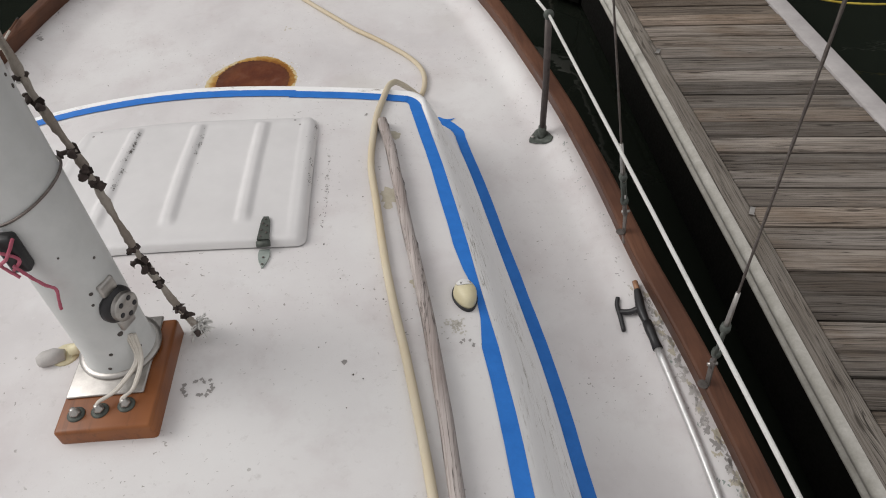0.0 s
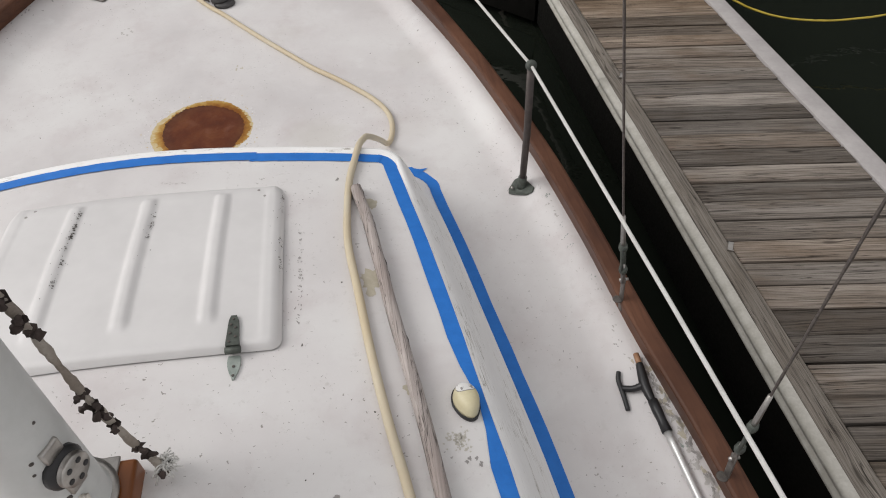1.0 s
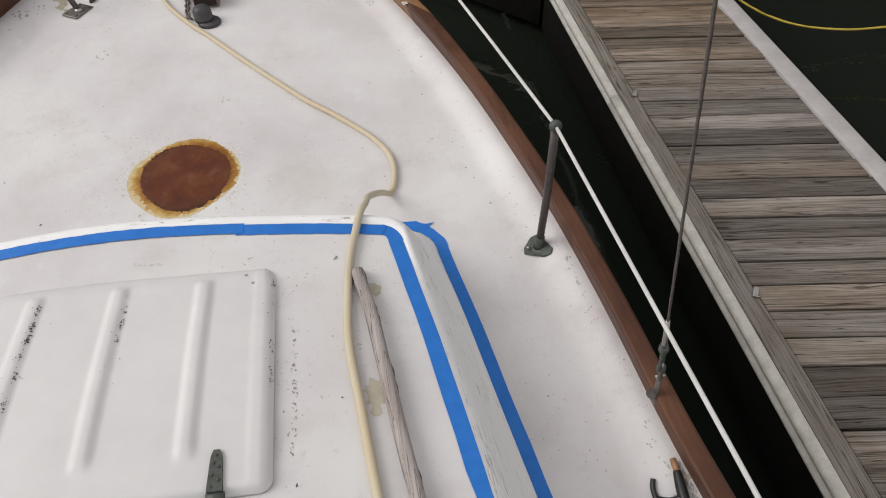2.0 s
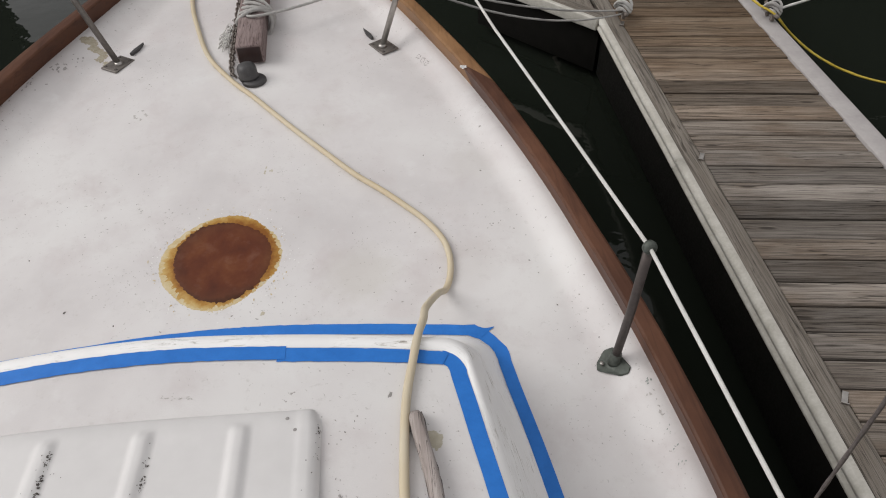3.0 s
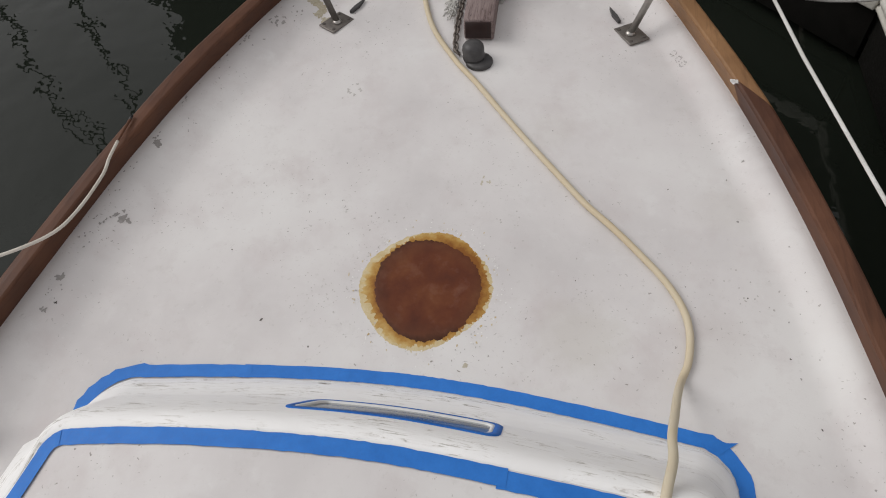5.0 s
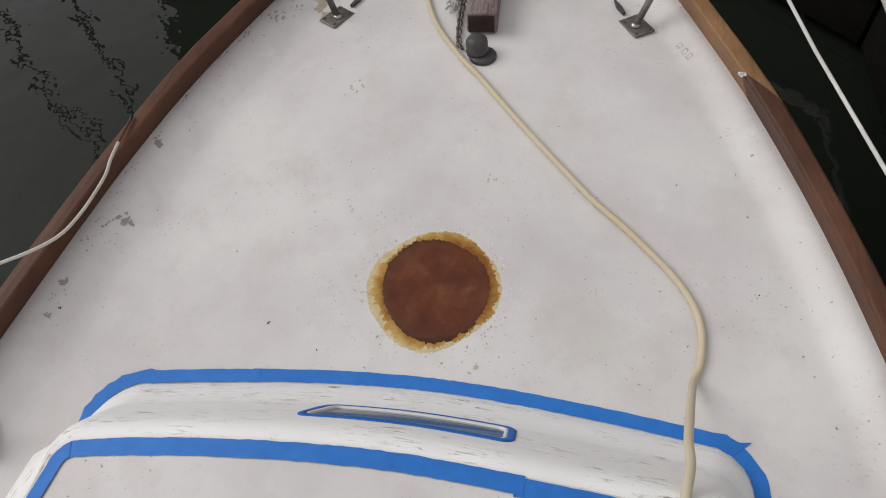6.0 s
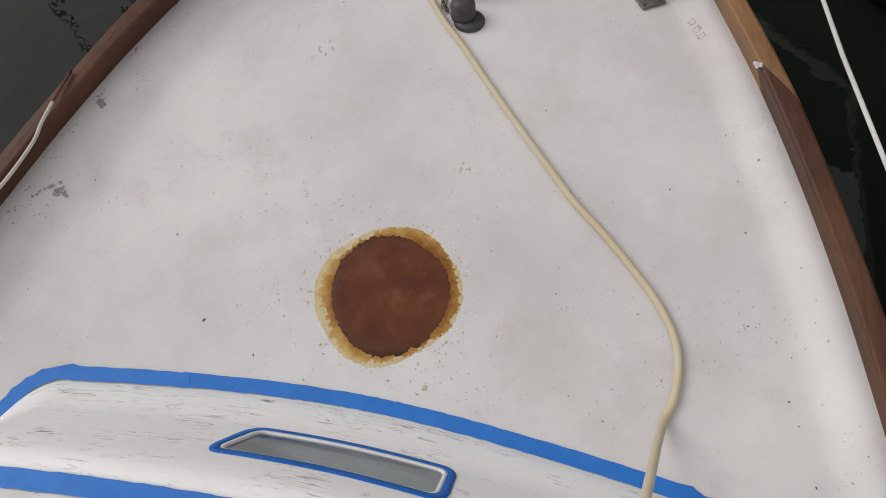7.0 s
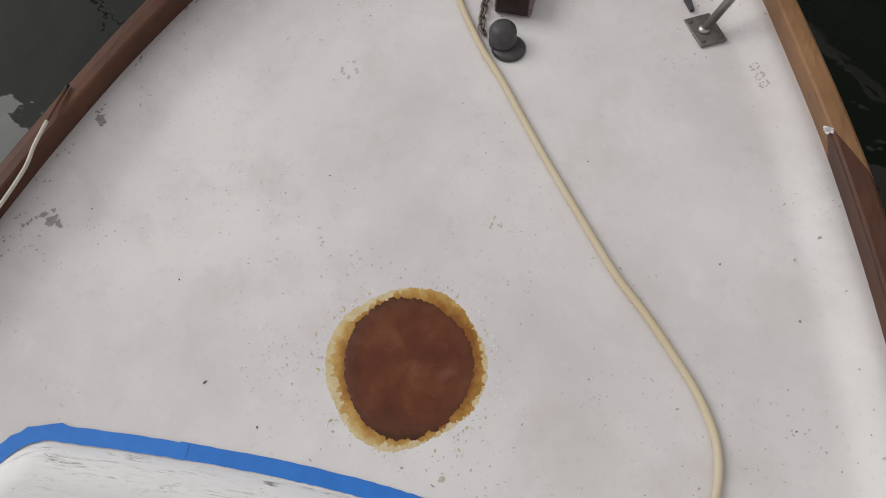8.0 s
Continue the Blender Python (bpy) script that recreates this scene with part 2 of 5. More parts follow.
def epoxy(name, core):
    """Cured resin, coloured by distance from the middle; the fill darkens at its edge."""
    n = Nodes(name, 0.5, spec=0.16 if core else 0.22)
    a, f, w = n.noise(13, 4, distort=0.2), n.noise(45, 5), n.noise(120, 3)
    shift = n.t.nodes.new("ShaderNodeVectorMath")
    shift.operation = "SUBTRACT"
    shift.inputs[1].default_value = (-0.005, -0.018, 0)
    n.link(n.co, shift.inputs[0])
    flat = n.t.nodes.new("ShaderNodeVectorMath")
    flat.operation = "MULTIPLY"
    flat.inputs[1].default_value = (1, 1, 0)
    n.link(shift.outputs[0], flat.inputs[0])
    size = n.t.nodes.new("ShaderNodeVectorMath")
    size.operation = "LENGTH"
    n.link(flat.outputs[0], size.inputs[0])
    r = n.math("ADD", n.math("MULTIPLY", size.outputs["Value"], 4.0), n.math("MULTIPLY", n.math("SUBTRACT", n.mix(0.45, a, f), 0.5), 0.30 if core else 0.46))
    if core:
        cloud, haze = n.noise(10, 4, 0.55, distort=0.1), n.noise(17, 4, 0.6)
        c = n.ramp(cloud, (0.30, (0.078, 0.024, 0.014)), (0.46, (0.110, 0.032, 0.015)), (0.60, (0.140, 0.045, 0.019)), (0.72, (0.165, 0.062, 0.027)))
        c = n.mix(n.ramp(haze, (0.54, 0.0), (0.74, 0.55)), c, (0.175, 0.082, 0.060))
        c = n.mix(n.ramp(r, (0.44, 0.0), (0.62, 0.55)), c, (0.098, 0.040, 0.022))
        c = n.mix(n.ramp(r, (0.60, 0.0), (0.67, 0.7)), c, (0.045, 0.018, 0.010))
        c = n.mix(n.ramp(w, (0.74, 0.0), (0.8, 0.5)), c, (0.035, 0.013, 0.008))
    else:
        c = n.ramp(r, (0.60, (0.23, 0.088, 0.018)), (0.68, (0.38, 0.20, 0.045)), (0.75, (0.49, 0.33, 0.115)), (0.82, (0.59, 0.48, 0.27)))
    n.colour(c).roughness(n.ramp(f, (0.3, 0.36), (0.7, 0.6)))
    return n.bump(n.mix(0.4, a, f), 0.4, 0.004).m


def water_material():
    n = Nodes("harbour_water", 0.03, spec=0.5)
    n.b.inputs["IOR"].default_value = 1.31
    n.b.inputs["Base Color"].default_value = (0.011, 0.0135, 0.010, 1)
    a, f = n.noise(1.3, 2, 0.5, distort=0.5), n.noise(7, 2, 0.5)
    return n.bump(n.mix(0.18, a, f), 0.35, 0.05).m


def rope_material(name, a, b, twist=260, along="y"):
    n = Nodes(name, 0.9, spec=0.15)
    w = n.t.nodes.new("ShaderNodeTexWave")
    w.bands_direction = "DIAGONAL"
    w.inputs["Scale"].default_value, w.inputs["Distortion"].default_value = twist, 1.5
    n.link(n.co, w.inputs["Vector"])
    big, fine = n.noise(9, 4), n.noise(160, 3)
    c = n.ramp(big, (0.35, a), (0.65, b))
    c = n.mix(n.ramp(fine, (0.55, 0.0), (0.75, 0.4)), c, tuple(v * 0.6 for v in a))
    n.colour(c)
    return n.bump(w.outputs["Fac"], 0.5, 0.0015).m


def glass_material():
    """Thin glass: clear but for its gloss and a film of dust tinted as sky sheen."""
    n = Nodes("port_glass", 0.05)
    nodes = n.t.nodes
    clear, gloss, dust = nodes.new("ShaderNodeBsdfTransparent"), nodes.new("ShaderNodeBsdfGlossy"), nodes.new("ShaderNodeBsdfDiffuse")
    clear.inputs["Color"].default_value = (0.72, 0.80, 0.84, 1)
    gloss.inputs["Roughness"].default_value = 0.06
    # the film's blue-grey also stands in for sky mirrored in the pane
    dust.inputs["Color"].default_value = (0.46, 0.52, 0.57, 1)
    film, shine = nodes.new("ShaderNodeMixShader"), nodes.new("ShaderNodeMixShader")
    n.link(n.ramp(n.noise(9, 5, 0.65, n.at(1, 3, 3)), (0.35, 0.16), (0.7, 0.42)), film.inputs[0])
    n.link(clear.outputs[0], film.inputs[1])
    n.link(dust.outputs[0], film.inputs[2])
    fres = nodes.new("ShaderNodeFresnel")
    fres.inputs["IOR"].default_value = 1.4
    n.link(fres.outputs[0], shine.inputs[0])
    n.link(film.outputs[0], shine.inputs[1])
    n.link(gloss.outputs[0], shine.inputs[2])
    n.link(shine.outputs[0], nodes["Material Output"].inputs["Surface"])
    return n.m


DECK = deck_paint()
FILLER = cabin_paint()
GELCOAT = plain("worn_white_gelcoat", (0.615, 0.60, 0.592), (0.69, 0.675, 0.665), 3.5, 0.55, bump=0.12)
HULL = plain("white_hull_paint", (0.62, 0.62, 0.60), (0.72, 0.71, 0.69), 2.0, 0.35, bump=0.05)
TAPE = plain("blue_masking_tape", (0.012, 0.140, 0.50), (0.024, 0.188, 0.61), 26, 0.62, bump=0.35, dist=0.0008, spec=0.4)
TAPE_DARK = plain("doubled_blue_tape", (0.009, 0.105, 0.42), (0.018, 0.16, 0.56), 26, 0.6, bump=0.5, dist=0.0012, spec=0.2)
TEAK = varnish("oiled_teak", (0.070, 0.030, 0.018), (0.122, 0.055, 0.032), (0.032, 0.014, 0.010), spec=0.2)
TEAK_PALE = varnish("sun_faded_teak", (0.21, 0.110, 0.050), (0.30, 0.165, 0.078), (0.09, 0.043, 0.021), spec=0.25)
STEP_WOOD = varnish("varnished_mast_step", (0.19, 0.062, 0.018), (0.30, 0.105, 0.030), (0.06, 0.02, 0.009), "y", 0.38)
DRIFT = grey_wood("weathered_grab_rail", ((0.33, 0.285, 0.265), (0.47, 0.42, 0.395), (0.28, 0.22, 0.195), (0.11, 0.088, 0.078)), "y", 1.5, False, crisp=0.5)
BITT = grey_wood("weathered_bitt", ((0.20, 0.15, 0.142), (0.31, 0.25, 0.24), (0.15, 0.10, 0.092), (0.06, 0.038, 0.035)), "y", 1.6, False, crisp=0.7)
DARK_RAIL = grey_wood("dark_rotten_rail", ((0.085, 0.062, 0.050), (0.15, 0.115, 0.095), (0.07, 0.05, 0.04), (0.022, 0.016, 0.013)), "y", 1.6, False)
BITT_END = varnish("dark_end_plate", (0.016, 0.007, 0.006), (0.035, 0.013, 0.010), (0.006, 0.004, 0.004), "z", 0.5)
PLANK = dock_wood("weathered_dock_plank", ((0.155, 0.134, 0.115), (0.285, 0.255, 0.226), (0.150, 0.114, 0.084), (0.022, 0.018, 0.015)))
STRINGER = dock_wood("weathered_dock_stringer", ((0.185, 0.163, 0.140), (0.275, 0.246, 0.212), (0.155, 0.128, 0.102), (0.040, 0.034, 0.028)), False)
KERB = plain("pale_dock_edge_board", (0.34, 0.318, 0.312), (0.45, 0.425, 0.415), 6, 0.75, bump=0.3, spec=0.2)
RUB = plain("dirty_white_rub_strip", (0.40, 0.38, 0.33), (0.60, 0.58, 0.53), 14, 0.6, bump=0.2)
# near-black that paints in the shade below the dock edge
UNDERSHADE = plain("undershade_black", (0.005, 0.005, 0.004), (0.010, 0.009, 0.008), 12, 0.7, spec=0.1)
WATER = water_material()
STEEL = plain("dull_stainless", (0.33, 0.31, 0.29), (0.50, 0.48, 0.45), 40, 0.38, 0.9, 0.1)
OLD_STEEL = plain("tarnished_and_reflecting_steel", (0.13, 0.115, 0.105), (0.24, 0.22, 0.20), 45, 0.5, 0.75, 0.2)
SCUFF = plain("light_scuffs", (0.40, 0.38, 0.36), (0.50, 0.475, 0.455), 60, 0.8, bump=0.3)
ALLOY = plain("bright_aluminium", (0.58, 0.57, 0.56), (0.72, 0.71, 0.70), 30, 0.36, 0.55, 0.1)
RIG = plain("rigging_wire", (0.12, 0.10, 0.09), (0.24, 0.21, 0.19), 150, 0.5, 0.8, 0.4)
BRONZE = plain("verdigris_bronze", (0.050, 0.055, 0.048), (0.125, 0.14, 0.122), 60, 0.6, 0.45, 0.5)
BROWN_BRONZE = plain("brown_stanchion_tube", (0.055, 0.045, 0.043), (0.105, 0.088, 0.08), 45, 0.5, 0.5, 0.3)
IRON = plain("grey_cast_fitting", (0.040, 0.038, 0.039), (0.085, 0.082, 0.082), 35, 0.5, 0.1, 0.4, spec=0.4)
PALE_BRONZE = plain("pale_verdigris", (0.22, 0.26, 0.235), (0.36, 0.395, 0.365), 50, 0.65, 0.2, 0.4)
CHAINM = plain("rusty_chain", (0.12, 0.10, 0.085), (0.29, 0.255, 0.23), 90, 0.75, 0.5, 0.5)
HOSE = plain("cream_rubber_hose", (0.54, 0.43, 0.27), (0.57, 0.52, 0.41), 1.3, 0.55, bump=0.12, spec=0.25)
CABLE = plain("white_cable", (0.52, 0.475, 0.41), (0.66, 0.62, 0.555), 15, 0.5, bump=0.1)
BLACK = plain("black_plastic", (0.010, 0.010, 0.011), (0.022, 0.021, 0.022), 60, 0.42, bump=0.1)
CORK = plain("brass_tip", (0.27, 0.14, 0.075), (0.36, 0.20, 0.11), 60, 0.5)
CREAM = plain("cream_plastic", (0.60, 0.53, 0.33), (0.69, 0.63, 0.43), 25, 0.4, bump=0.05)
WHITE = plain("white_plastic", (0.72, 0.71, 0.69), (0.78, 0.77, 0.75), 25, 0.45, bump=0.05)
MASTW = plain("white_mast_paint", (0.54, 0.55, 0.535), (0.66, 0.665, 0.65), 5, 0.42, bump=0.1)
OLDROPE = rope_material("dirty_rope", (0.30, 0.255, 0.215), (0.50, 0.455, 0.40), 190)
DOCKLINE = rope_material("grey_dock_line", (0.36, 0.345, 0.33), (0.50, 0.49, 0.47), 150)
LIFEROPE = rope_material("white_lifeline_rope", (0.60, 0.585, 0.55), (0.72, 0.71, 0.68), 240)
YELLOW = rope_material("yellow_rope", (0.48, 0.35, 0.05), (0.60, 0.46, 0.09), 200)
PINK = rope_material("faded_pink_cord", (0.45, 0.10, 0.15), (0.60, 0.19, 0.25), 300)
BURR = plain("dark_twist_ties", (0.035, 0.025, 0.022), (0.075, 0.055, 0.048), 90, 0.9)
GLASS = glass_material()
# pale and navy backings: the pane's light-to-dark gradient put into colour
PANE_LIGHT = plain("light_pane_backing", (0.44, 0.46, 0.42), (0.56, 0.58, 0.53), 6, 0.7)
PANE_DARK = plain("dark_pane_backing", (0.045, 0.065, 0.085), (0.07, 0.095, 0.12), 9, 0.7)
BARE = plain("bare_grey_primer", (0.25, 0.235, 0.225), (0.37, 0.35, 0.335), 60, 0.75, bump=0.4)
TAN = plain("tan_old_bedding_compound", (0.42, 0.375, 0.28), (0.55, 0.51, 0.42), 50, 0.8, bump=0.5)
SEALANT = plain("old_yellow_sealant", (0.30, 0.255, 0.175), (0.50, 0.455, 0.36), 70, 0.8, bump=0.6)
GRIME = plain("dark_grime", (0.05, 0.043, 0.038), (0.12, 0.105, 0.095), 80, 0.9, bump=0.3)
GROUT = plain("sand_coloured_grit", (0.49, 0.46, 0.395), (0.58, 0.555, 0.50), 90, 0.9, bump=0.5)
CORE = epoxy("brown_epoxy_fill", True)
RIM = epoxy("amber_resin_edge", False)
EPOXY_SMEAR = plain("yellowed_resin_smear", (0.47, 0.34, 0.14), (0.62, 0.54, 0.36), 30, 0.6, bump=0.2)


# ---- mesh helpers ----
def mesh_object(name, bm, material, smooth=True):
    me = bpy.data.meshes.new(name)
    bmesh.ops.recalc_face_normals(bm, faces=bm.faces)
    for f in bm.faces:
        f.smooth = smooth
    bm.to_mesh(me)
    bm.free()
    for m in material if isinstance(material, (list, tuple)) else [material]:
        me.materials.append(m)
    return new(name, me)


def part(name, bm, material, parent=None, label="", smooth=True):
    ob = mesh_object(name, bm, material, smooth)
    if parent is not None:
        ob.parent = parent
    return tagged(ob, label) if label else ob


def thing(name, label, category, group="", kind=""):
    return tagged(new(name), label, category, group, kind)


def box(x0, x1, y0, y1, z0, z1, bevel=0.004, segs=2):
    bm = bmesh.new()
    bmesh.ops.create_cube(bm, size=1)
    for v in bm.verts:
        v.co = Vector((x0 + (v.co.x + 0.5) * (x1 - x0), y0 + (v.co.y + 0.5) * (y1 - y0), z0 + (v.co.z + 0.5) * (z1 - z0)))
    if bevel:
        bmesh.ops.bevel(bm, geom=bm.edges[:], offset=bevel, segments=segs, affect="EDGES", profile=0.5)
    return bm


def grain_uv(bm, along):
    """Texture coordinates in metres: first along the grain, then across it."""
    uv = bm.loops.layers.uv.new("grain")
    for f in bm.faces:
        for l in f.loops:
            p = l.vert.co
            l[uv].uv = (p.x, p.y + p.z * 0.6) if along == "x" else (p.y, p.x + p.z * 0.6)
    return bm


def smooth_path(pts, n=8, closed=False):
    """Catmull-Rom through the given points."""
    p = [Vector(q) for q in pts]
    if len(p) < 3:
        return p
    out = []
    for i in range(len(p) - 1):
        a, b, c, d = p[max(i - 1, 0)], p[i], p[i + 1], p[min(i + 2, len(p) - 1)]
        for k in range(n):
            t = k / n
            out.append(0.5 * ((2 * b) + (c - a) * t + (2 * a - 5 * b + 4 * c - d) * t * t + (3 * b - a - 3 * c + d) * t ** 3))
    return out + [p[-1]]


def sweep(pts, radius, sides=10, bm=None, caps=True, lobes=0, twist=0.0, wobble=0.0):
    """A tube along pts; radius: a number or a function of 0..1. lobes and twist give laid rope its strands."""
    bm = bm or bmesh.new()
    pts = [Vector(p) for p in pts]
    length, rings, up = 0.0, [], None
    whole = sum((b - a).length for a, b in zip(pts, pts[1:]))
    for i, p in enumerate(pts):
        d = (pts[min(i + 1, len(pts) - 1)] - pts[max(i - 1, 0)]).normalized()
        if up is None:
            up = d.orthogonal().normalized()
        up = (up - d * up.dot(d)).normalized()
        side = d.cross(up)
        if i:
            length += (p - pts[i - 1]).length
        r = radius(length / max(whole, 1e-6)) if callable(radius) else radius
        ring = []
        for k in range(sides):
            a = 2 * math.pi * k / sides
            rr = r * (1 + (0.16 * math.cos(lobes * (a + twist * length)) if lobes else 0))
            if wobble:
                rr *= 1 + wobble * noise.noise(p * 40 + Vector((k, 0, 0)))
            ring.append(bm.verts.new(p + (up * math.cos(a) + side * math.sin(a)) * rr))
        rings.append(ring)
    for a, b in zip(rings, rings[1:]):
        for k in range(sides):
            bm.faces.new((a[k], a[(k + 1) % sides], b[(k + 1) % sides], b[k]))
    if caps:
        bm.faces.new(rings[0][::-1])
        bm.faces.new(rings[-1])
    return bm


def lathe(profile, sides=32, centre=(0, 0, 0), bm=None):
    """A turned form from (radius, height) pairs."""
    bm = bm or bmesh.new()
    rings = []
    for r, z in profile:
        rings.append([bm.verts.new(Vector(centre) + Vector((r * math.cos(2 * math.pi * k / sides), r * math.sin(2 * math.pi * k / sides), z))) for k in range(sides)])
    for a, b in zip(rings, rings[1:]):
        for k in range(sides):
            bm.faces.new((a[k], a[(k + 1) % sides], b[(k + 1) % sides], b[k]))
    bm.faces.new(rings[0][::-1])
    bm.faces.new(rings[-1])
    return bm


def moved(bm, m):
    bmesh.ops.transform(bm, matrix=m, verts=bm.verts)
    return bm


def slab(outline, bottom, top, bm=None):
    """A plate from a plan outline; bottom and top are functions of (x, y)."""
    bm = bm or bmesh.new()
    lo = [bm.verts.new((x, y, bottom(x, y))) for x, y in outline]
    hi = [bm.verts.new((x, y, top(x, y))) for x, y in outline]
    n = len(outline)
    for k in range(n):
        bm.faces.new((lo[k], lo[(k + 1) % n], hi[(k + 1) % n], hi[k]))
    bm.faces.new(lo[::-1])
    bm.faces.new(hi)
    return bm


def between(table, y):
    """Smooth reading of a (y, value) table."""
    if y <= table[0][0]:
        return table[0][1]
    for i in range(len(table) - 1):
        y0, v0 = table[i]
        y1, v1 = table[i + 1]
        if y <= y1:
            ya, va = table[max(i - 1, 0)]
            yb, vb = table[min(i + 2, len(table) - 1)]
            m0 = (v1 - va) / (y1 - ya)
            m1 = (vb - v0) / (yb - y0)
            t, h = (y - y0) / (y1 - y0), y1 - y0
            return (2 * t ** 3 - 3 * t * t + 1) * v0 + (t ** 3 - 2 * t * t + t) * h * m0 + (3 * t * t - 2 * t ** 3) * v1 + (t ** 3 - t * t) * h * m1
    return table[-1][1]


def step01(a, b, v):
    t = min(max((v - a) / (b - a), 0), 1)
    return t * t * (3 - 2 * t)


# ---- the lines of the boat: bow towards +y, starboard +x, deck near z = 0 ----
STARBOARD = [(-4.6, 1.26), (-3.0, 1.385), (-2.2, 1.37), (-1.6, 1.322), (-1.2, 1.268), (-0.8, 1.228), (-0.4, 1.172), (0.0, 1.092), (0.2, 1.046), (0.4, 0.992), (0.6, 0.932), (0.8, 0.865), (1.0, 0.788), (1.2, 0.707), (1.6, 0.53), (2.1, 0.285), (2.6, -0.02), (2.72, -0.10)]
PORT = [(-4.6, 1.26), (-3.0, 1.36), (-1.7, 1.315), (-1.1, 1.275), (-0.6, 1.222), (-0.2, 1.165), (0.2, 1.100), (0.4, 1.060), (0.6, 1.012), (0.8, 0.952), (1.0, 0.884), (1.2, 0.808), (1.6, 0.64), (2.1, 0.41), (2.6, 0.16), (2.72, 0.10)]
AFT, STEM = -4.6, 2.70


def edge(side, y):
    return between(STARBOARD if side > 0 else PORT, y)


def deck_z(x, y):
    b = max(edge(1 if x > 0 else -1, y), 0.12)
    s = min(abs(x) / b, 1)
    # the deck turns up to the rail, in a wider sweep to port
    reach = 0.125 if x > 0 else 0.20
    return 0.056 * y - 0.016 * s * s + 0.046 * step01(reach, 0.015, b - abs(x))


def rail_z(side, y):
    return deck_z(side * edge(side, y), y) + 0.077


def build_deck():
    bm = bmesh.new()
    ny, nx = 170, 72
    rows = []
    for j in range(ny + 1):
        y = AFT + (STEM - AFT) * j / ny
        l, r = -edge(-1, y) - 0.03, edge(1, y) + 0.03
        row = []
        for i in range(nx + 1):
            u = i / nx
            u = 0.5 - 0.5 * math.cos(math.pi * u) if nx else u
            x = l + (r - l) * u
            xx = min(max(x, l + 0.03), r - 0.03)
            z = deck_z(xx, y) + 0.0012 * noise.noise(Vector((x * 4, y * 4, 0)))
            row.append(bm.verts.new((x, y, z)))
        rows.append(row)
    for a, b in zip(rows, rows[1:]):
        for i in range(nx):
            bm.faces.new((a[i], a[i + 1], b[i + 1], b[i]))
    return tagged(part("deck", bm, DECK), "off-white sanded fibreglass foredeck with worn paint", "boat deck", kind="structure")


def build_hull():
    bm = bmesh.new()
    stern = []
    for side in (1, -1):
        rows = []
        for j in range(101):
            y = AFT + (STEM - AFT) * j / 100
            b, z = side * (edge(side, y) + 0.034), rail_z(side, y) - 0.02
            flare = 0.10 + 0.12 * step01(0.2, 2.6, y)
            rows.append([bm.verts.new((b - side * flare * k * k * (1 if k > 0.12 else 0), y, z - 1.32 * k)) for k in (0, 0.06, 0.14, 0.3, 0.5, 0.75, 1.0)])
        for a, c in zip(rows, rows[1:]):
            for k in range(6):
                bm.faces.new((a[k], a[k + 1], c[k + 1], c[k]))
        stern.append(rows[0])
    # the transom closes the stern
    bm.faces.new(stern[0][::-1] + stern[1])
    return tagged(part("hull", bm, HULL), "white painted sailboat hull sides below the toe rail", "boat hull", kind="structure")


def build_toe_rail(side):
    """A teak cap standing proud of the deck edge, rounded on top, in two lengths joined by a scarf."""
    rail = thing("toe_rail", "oiled brown teak toe rail along the deck edge", "rail", "toe rails", "structure")
    joint = 0.79 if side > 0 else 0.95
    profile = [(0.004, -0.09), (0.0, 0.0), (-0.010, 0.040), (-0.0165, 0.066), (-0.0155, 0.0725), (-0.010, 0.0755), (0.012, 0.077), (0.030, 0.0755), (0.0385, 0.070), (0.041, 0.060), (0.041, -0.09)]
    for y0, y1, name, material in ((AFT, joint, "aft_length", TEAK), (joint + 0.0015, STEM, "forward_length", TEAK_PALE if side > 0 else TEAK)):
        bm = bmesh.new()
        n = max(int((y1 - y0) / 0.05), 8)
        rows = []
        for j in range(n + 1):
            y = y0 + (y1 - y0) * j / n
            row = []
            for o, h in profile:
                # the scarf leans aft towards the outside
                at = y - 0.15 * ((o + 0.0165) / 0.058) * max(0, 1 - abs(y - joint) / 0.5)
                e, z = edge(side, at), deck_z(side * edge(side, y), y)
                slope = (edge(side, at + 0.02) - edge(side, at - 0.02)) / 0.04
                wear = 0.0012 * noise.noise(Vector((at * 7, side * 3, 0))) if h > 0 else 0
                row.append(bm.verts.new((side * (e + o * math.sqrt(1 + slope * slope)), at, z + h + wear)))
            rows.append(row)
        for a, c in zip(rows, rows[1:]):
            for k in range(len(profile) - 1):
                bm.faces.new((a[k], a[k + 1], c[k + 1], c[k]))
        bm.faces.new(rows[0])
        bm.faces.new(rows[-1][::-1])
        part(name, bm, material, rail, "sun-faded paler teak" if material is TEAK_PALE else "", smooth=False)
    return rail


# ---- the trunk cabin ----
BASE_FRONT = [(-0.90, -0.405), (-0.68, -0.376), (-0.46, -0.350), (-0.22, -0.331), (0.0, -0.324), (0.22, -0.333), (0.50, -0.359), (0.74, -0.388), (0.90, -0.41)]
TOP_FRONT = [(-0.72, -0.655), (-0.60, -0.641), (-0.43, -0.628), (-0.25, -0.618), (-0.08, -0.611), (0.06, -0.610), (0.25, -0.618), (0.46, -0.629), (0.57, -0.637), (0.70, -0.650)]
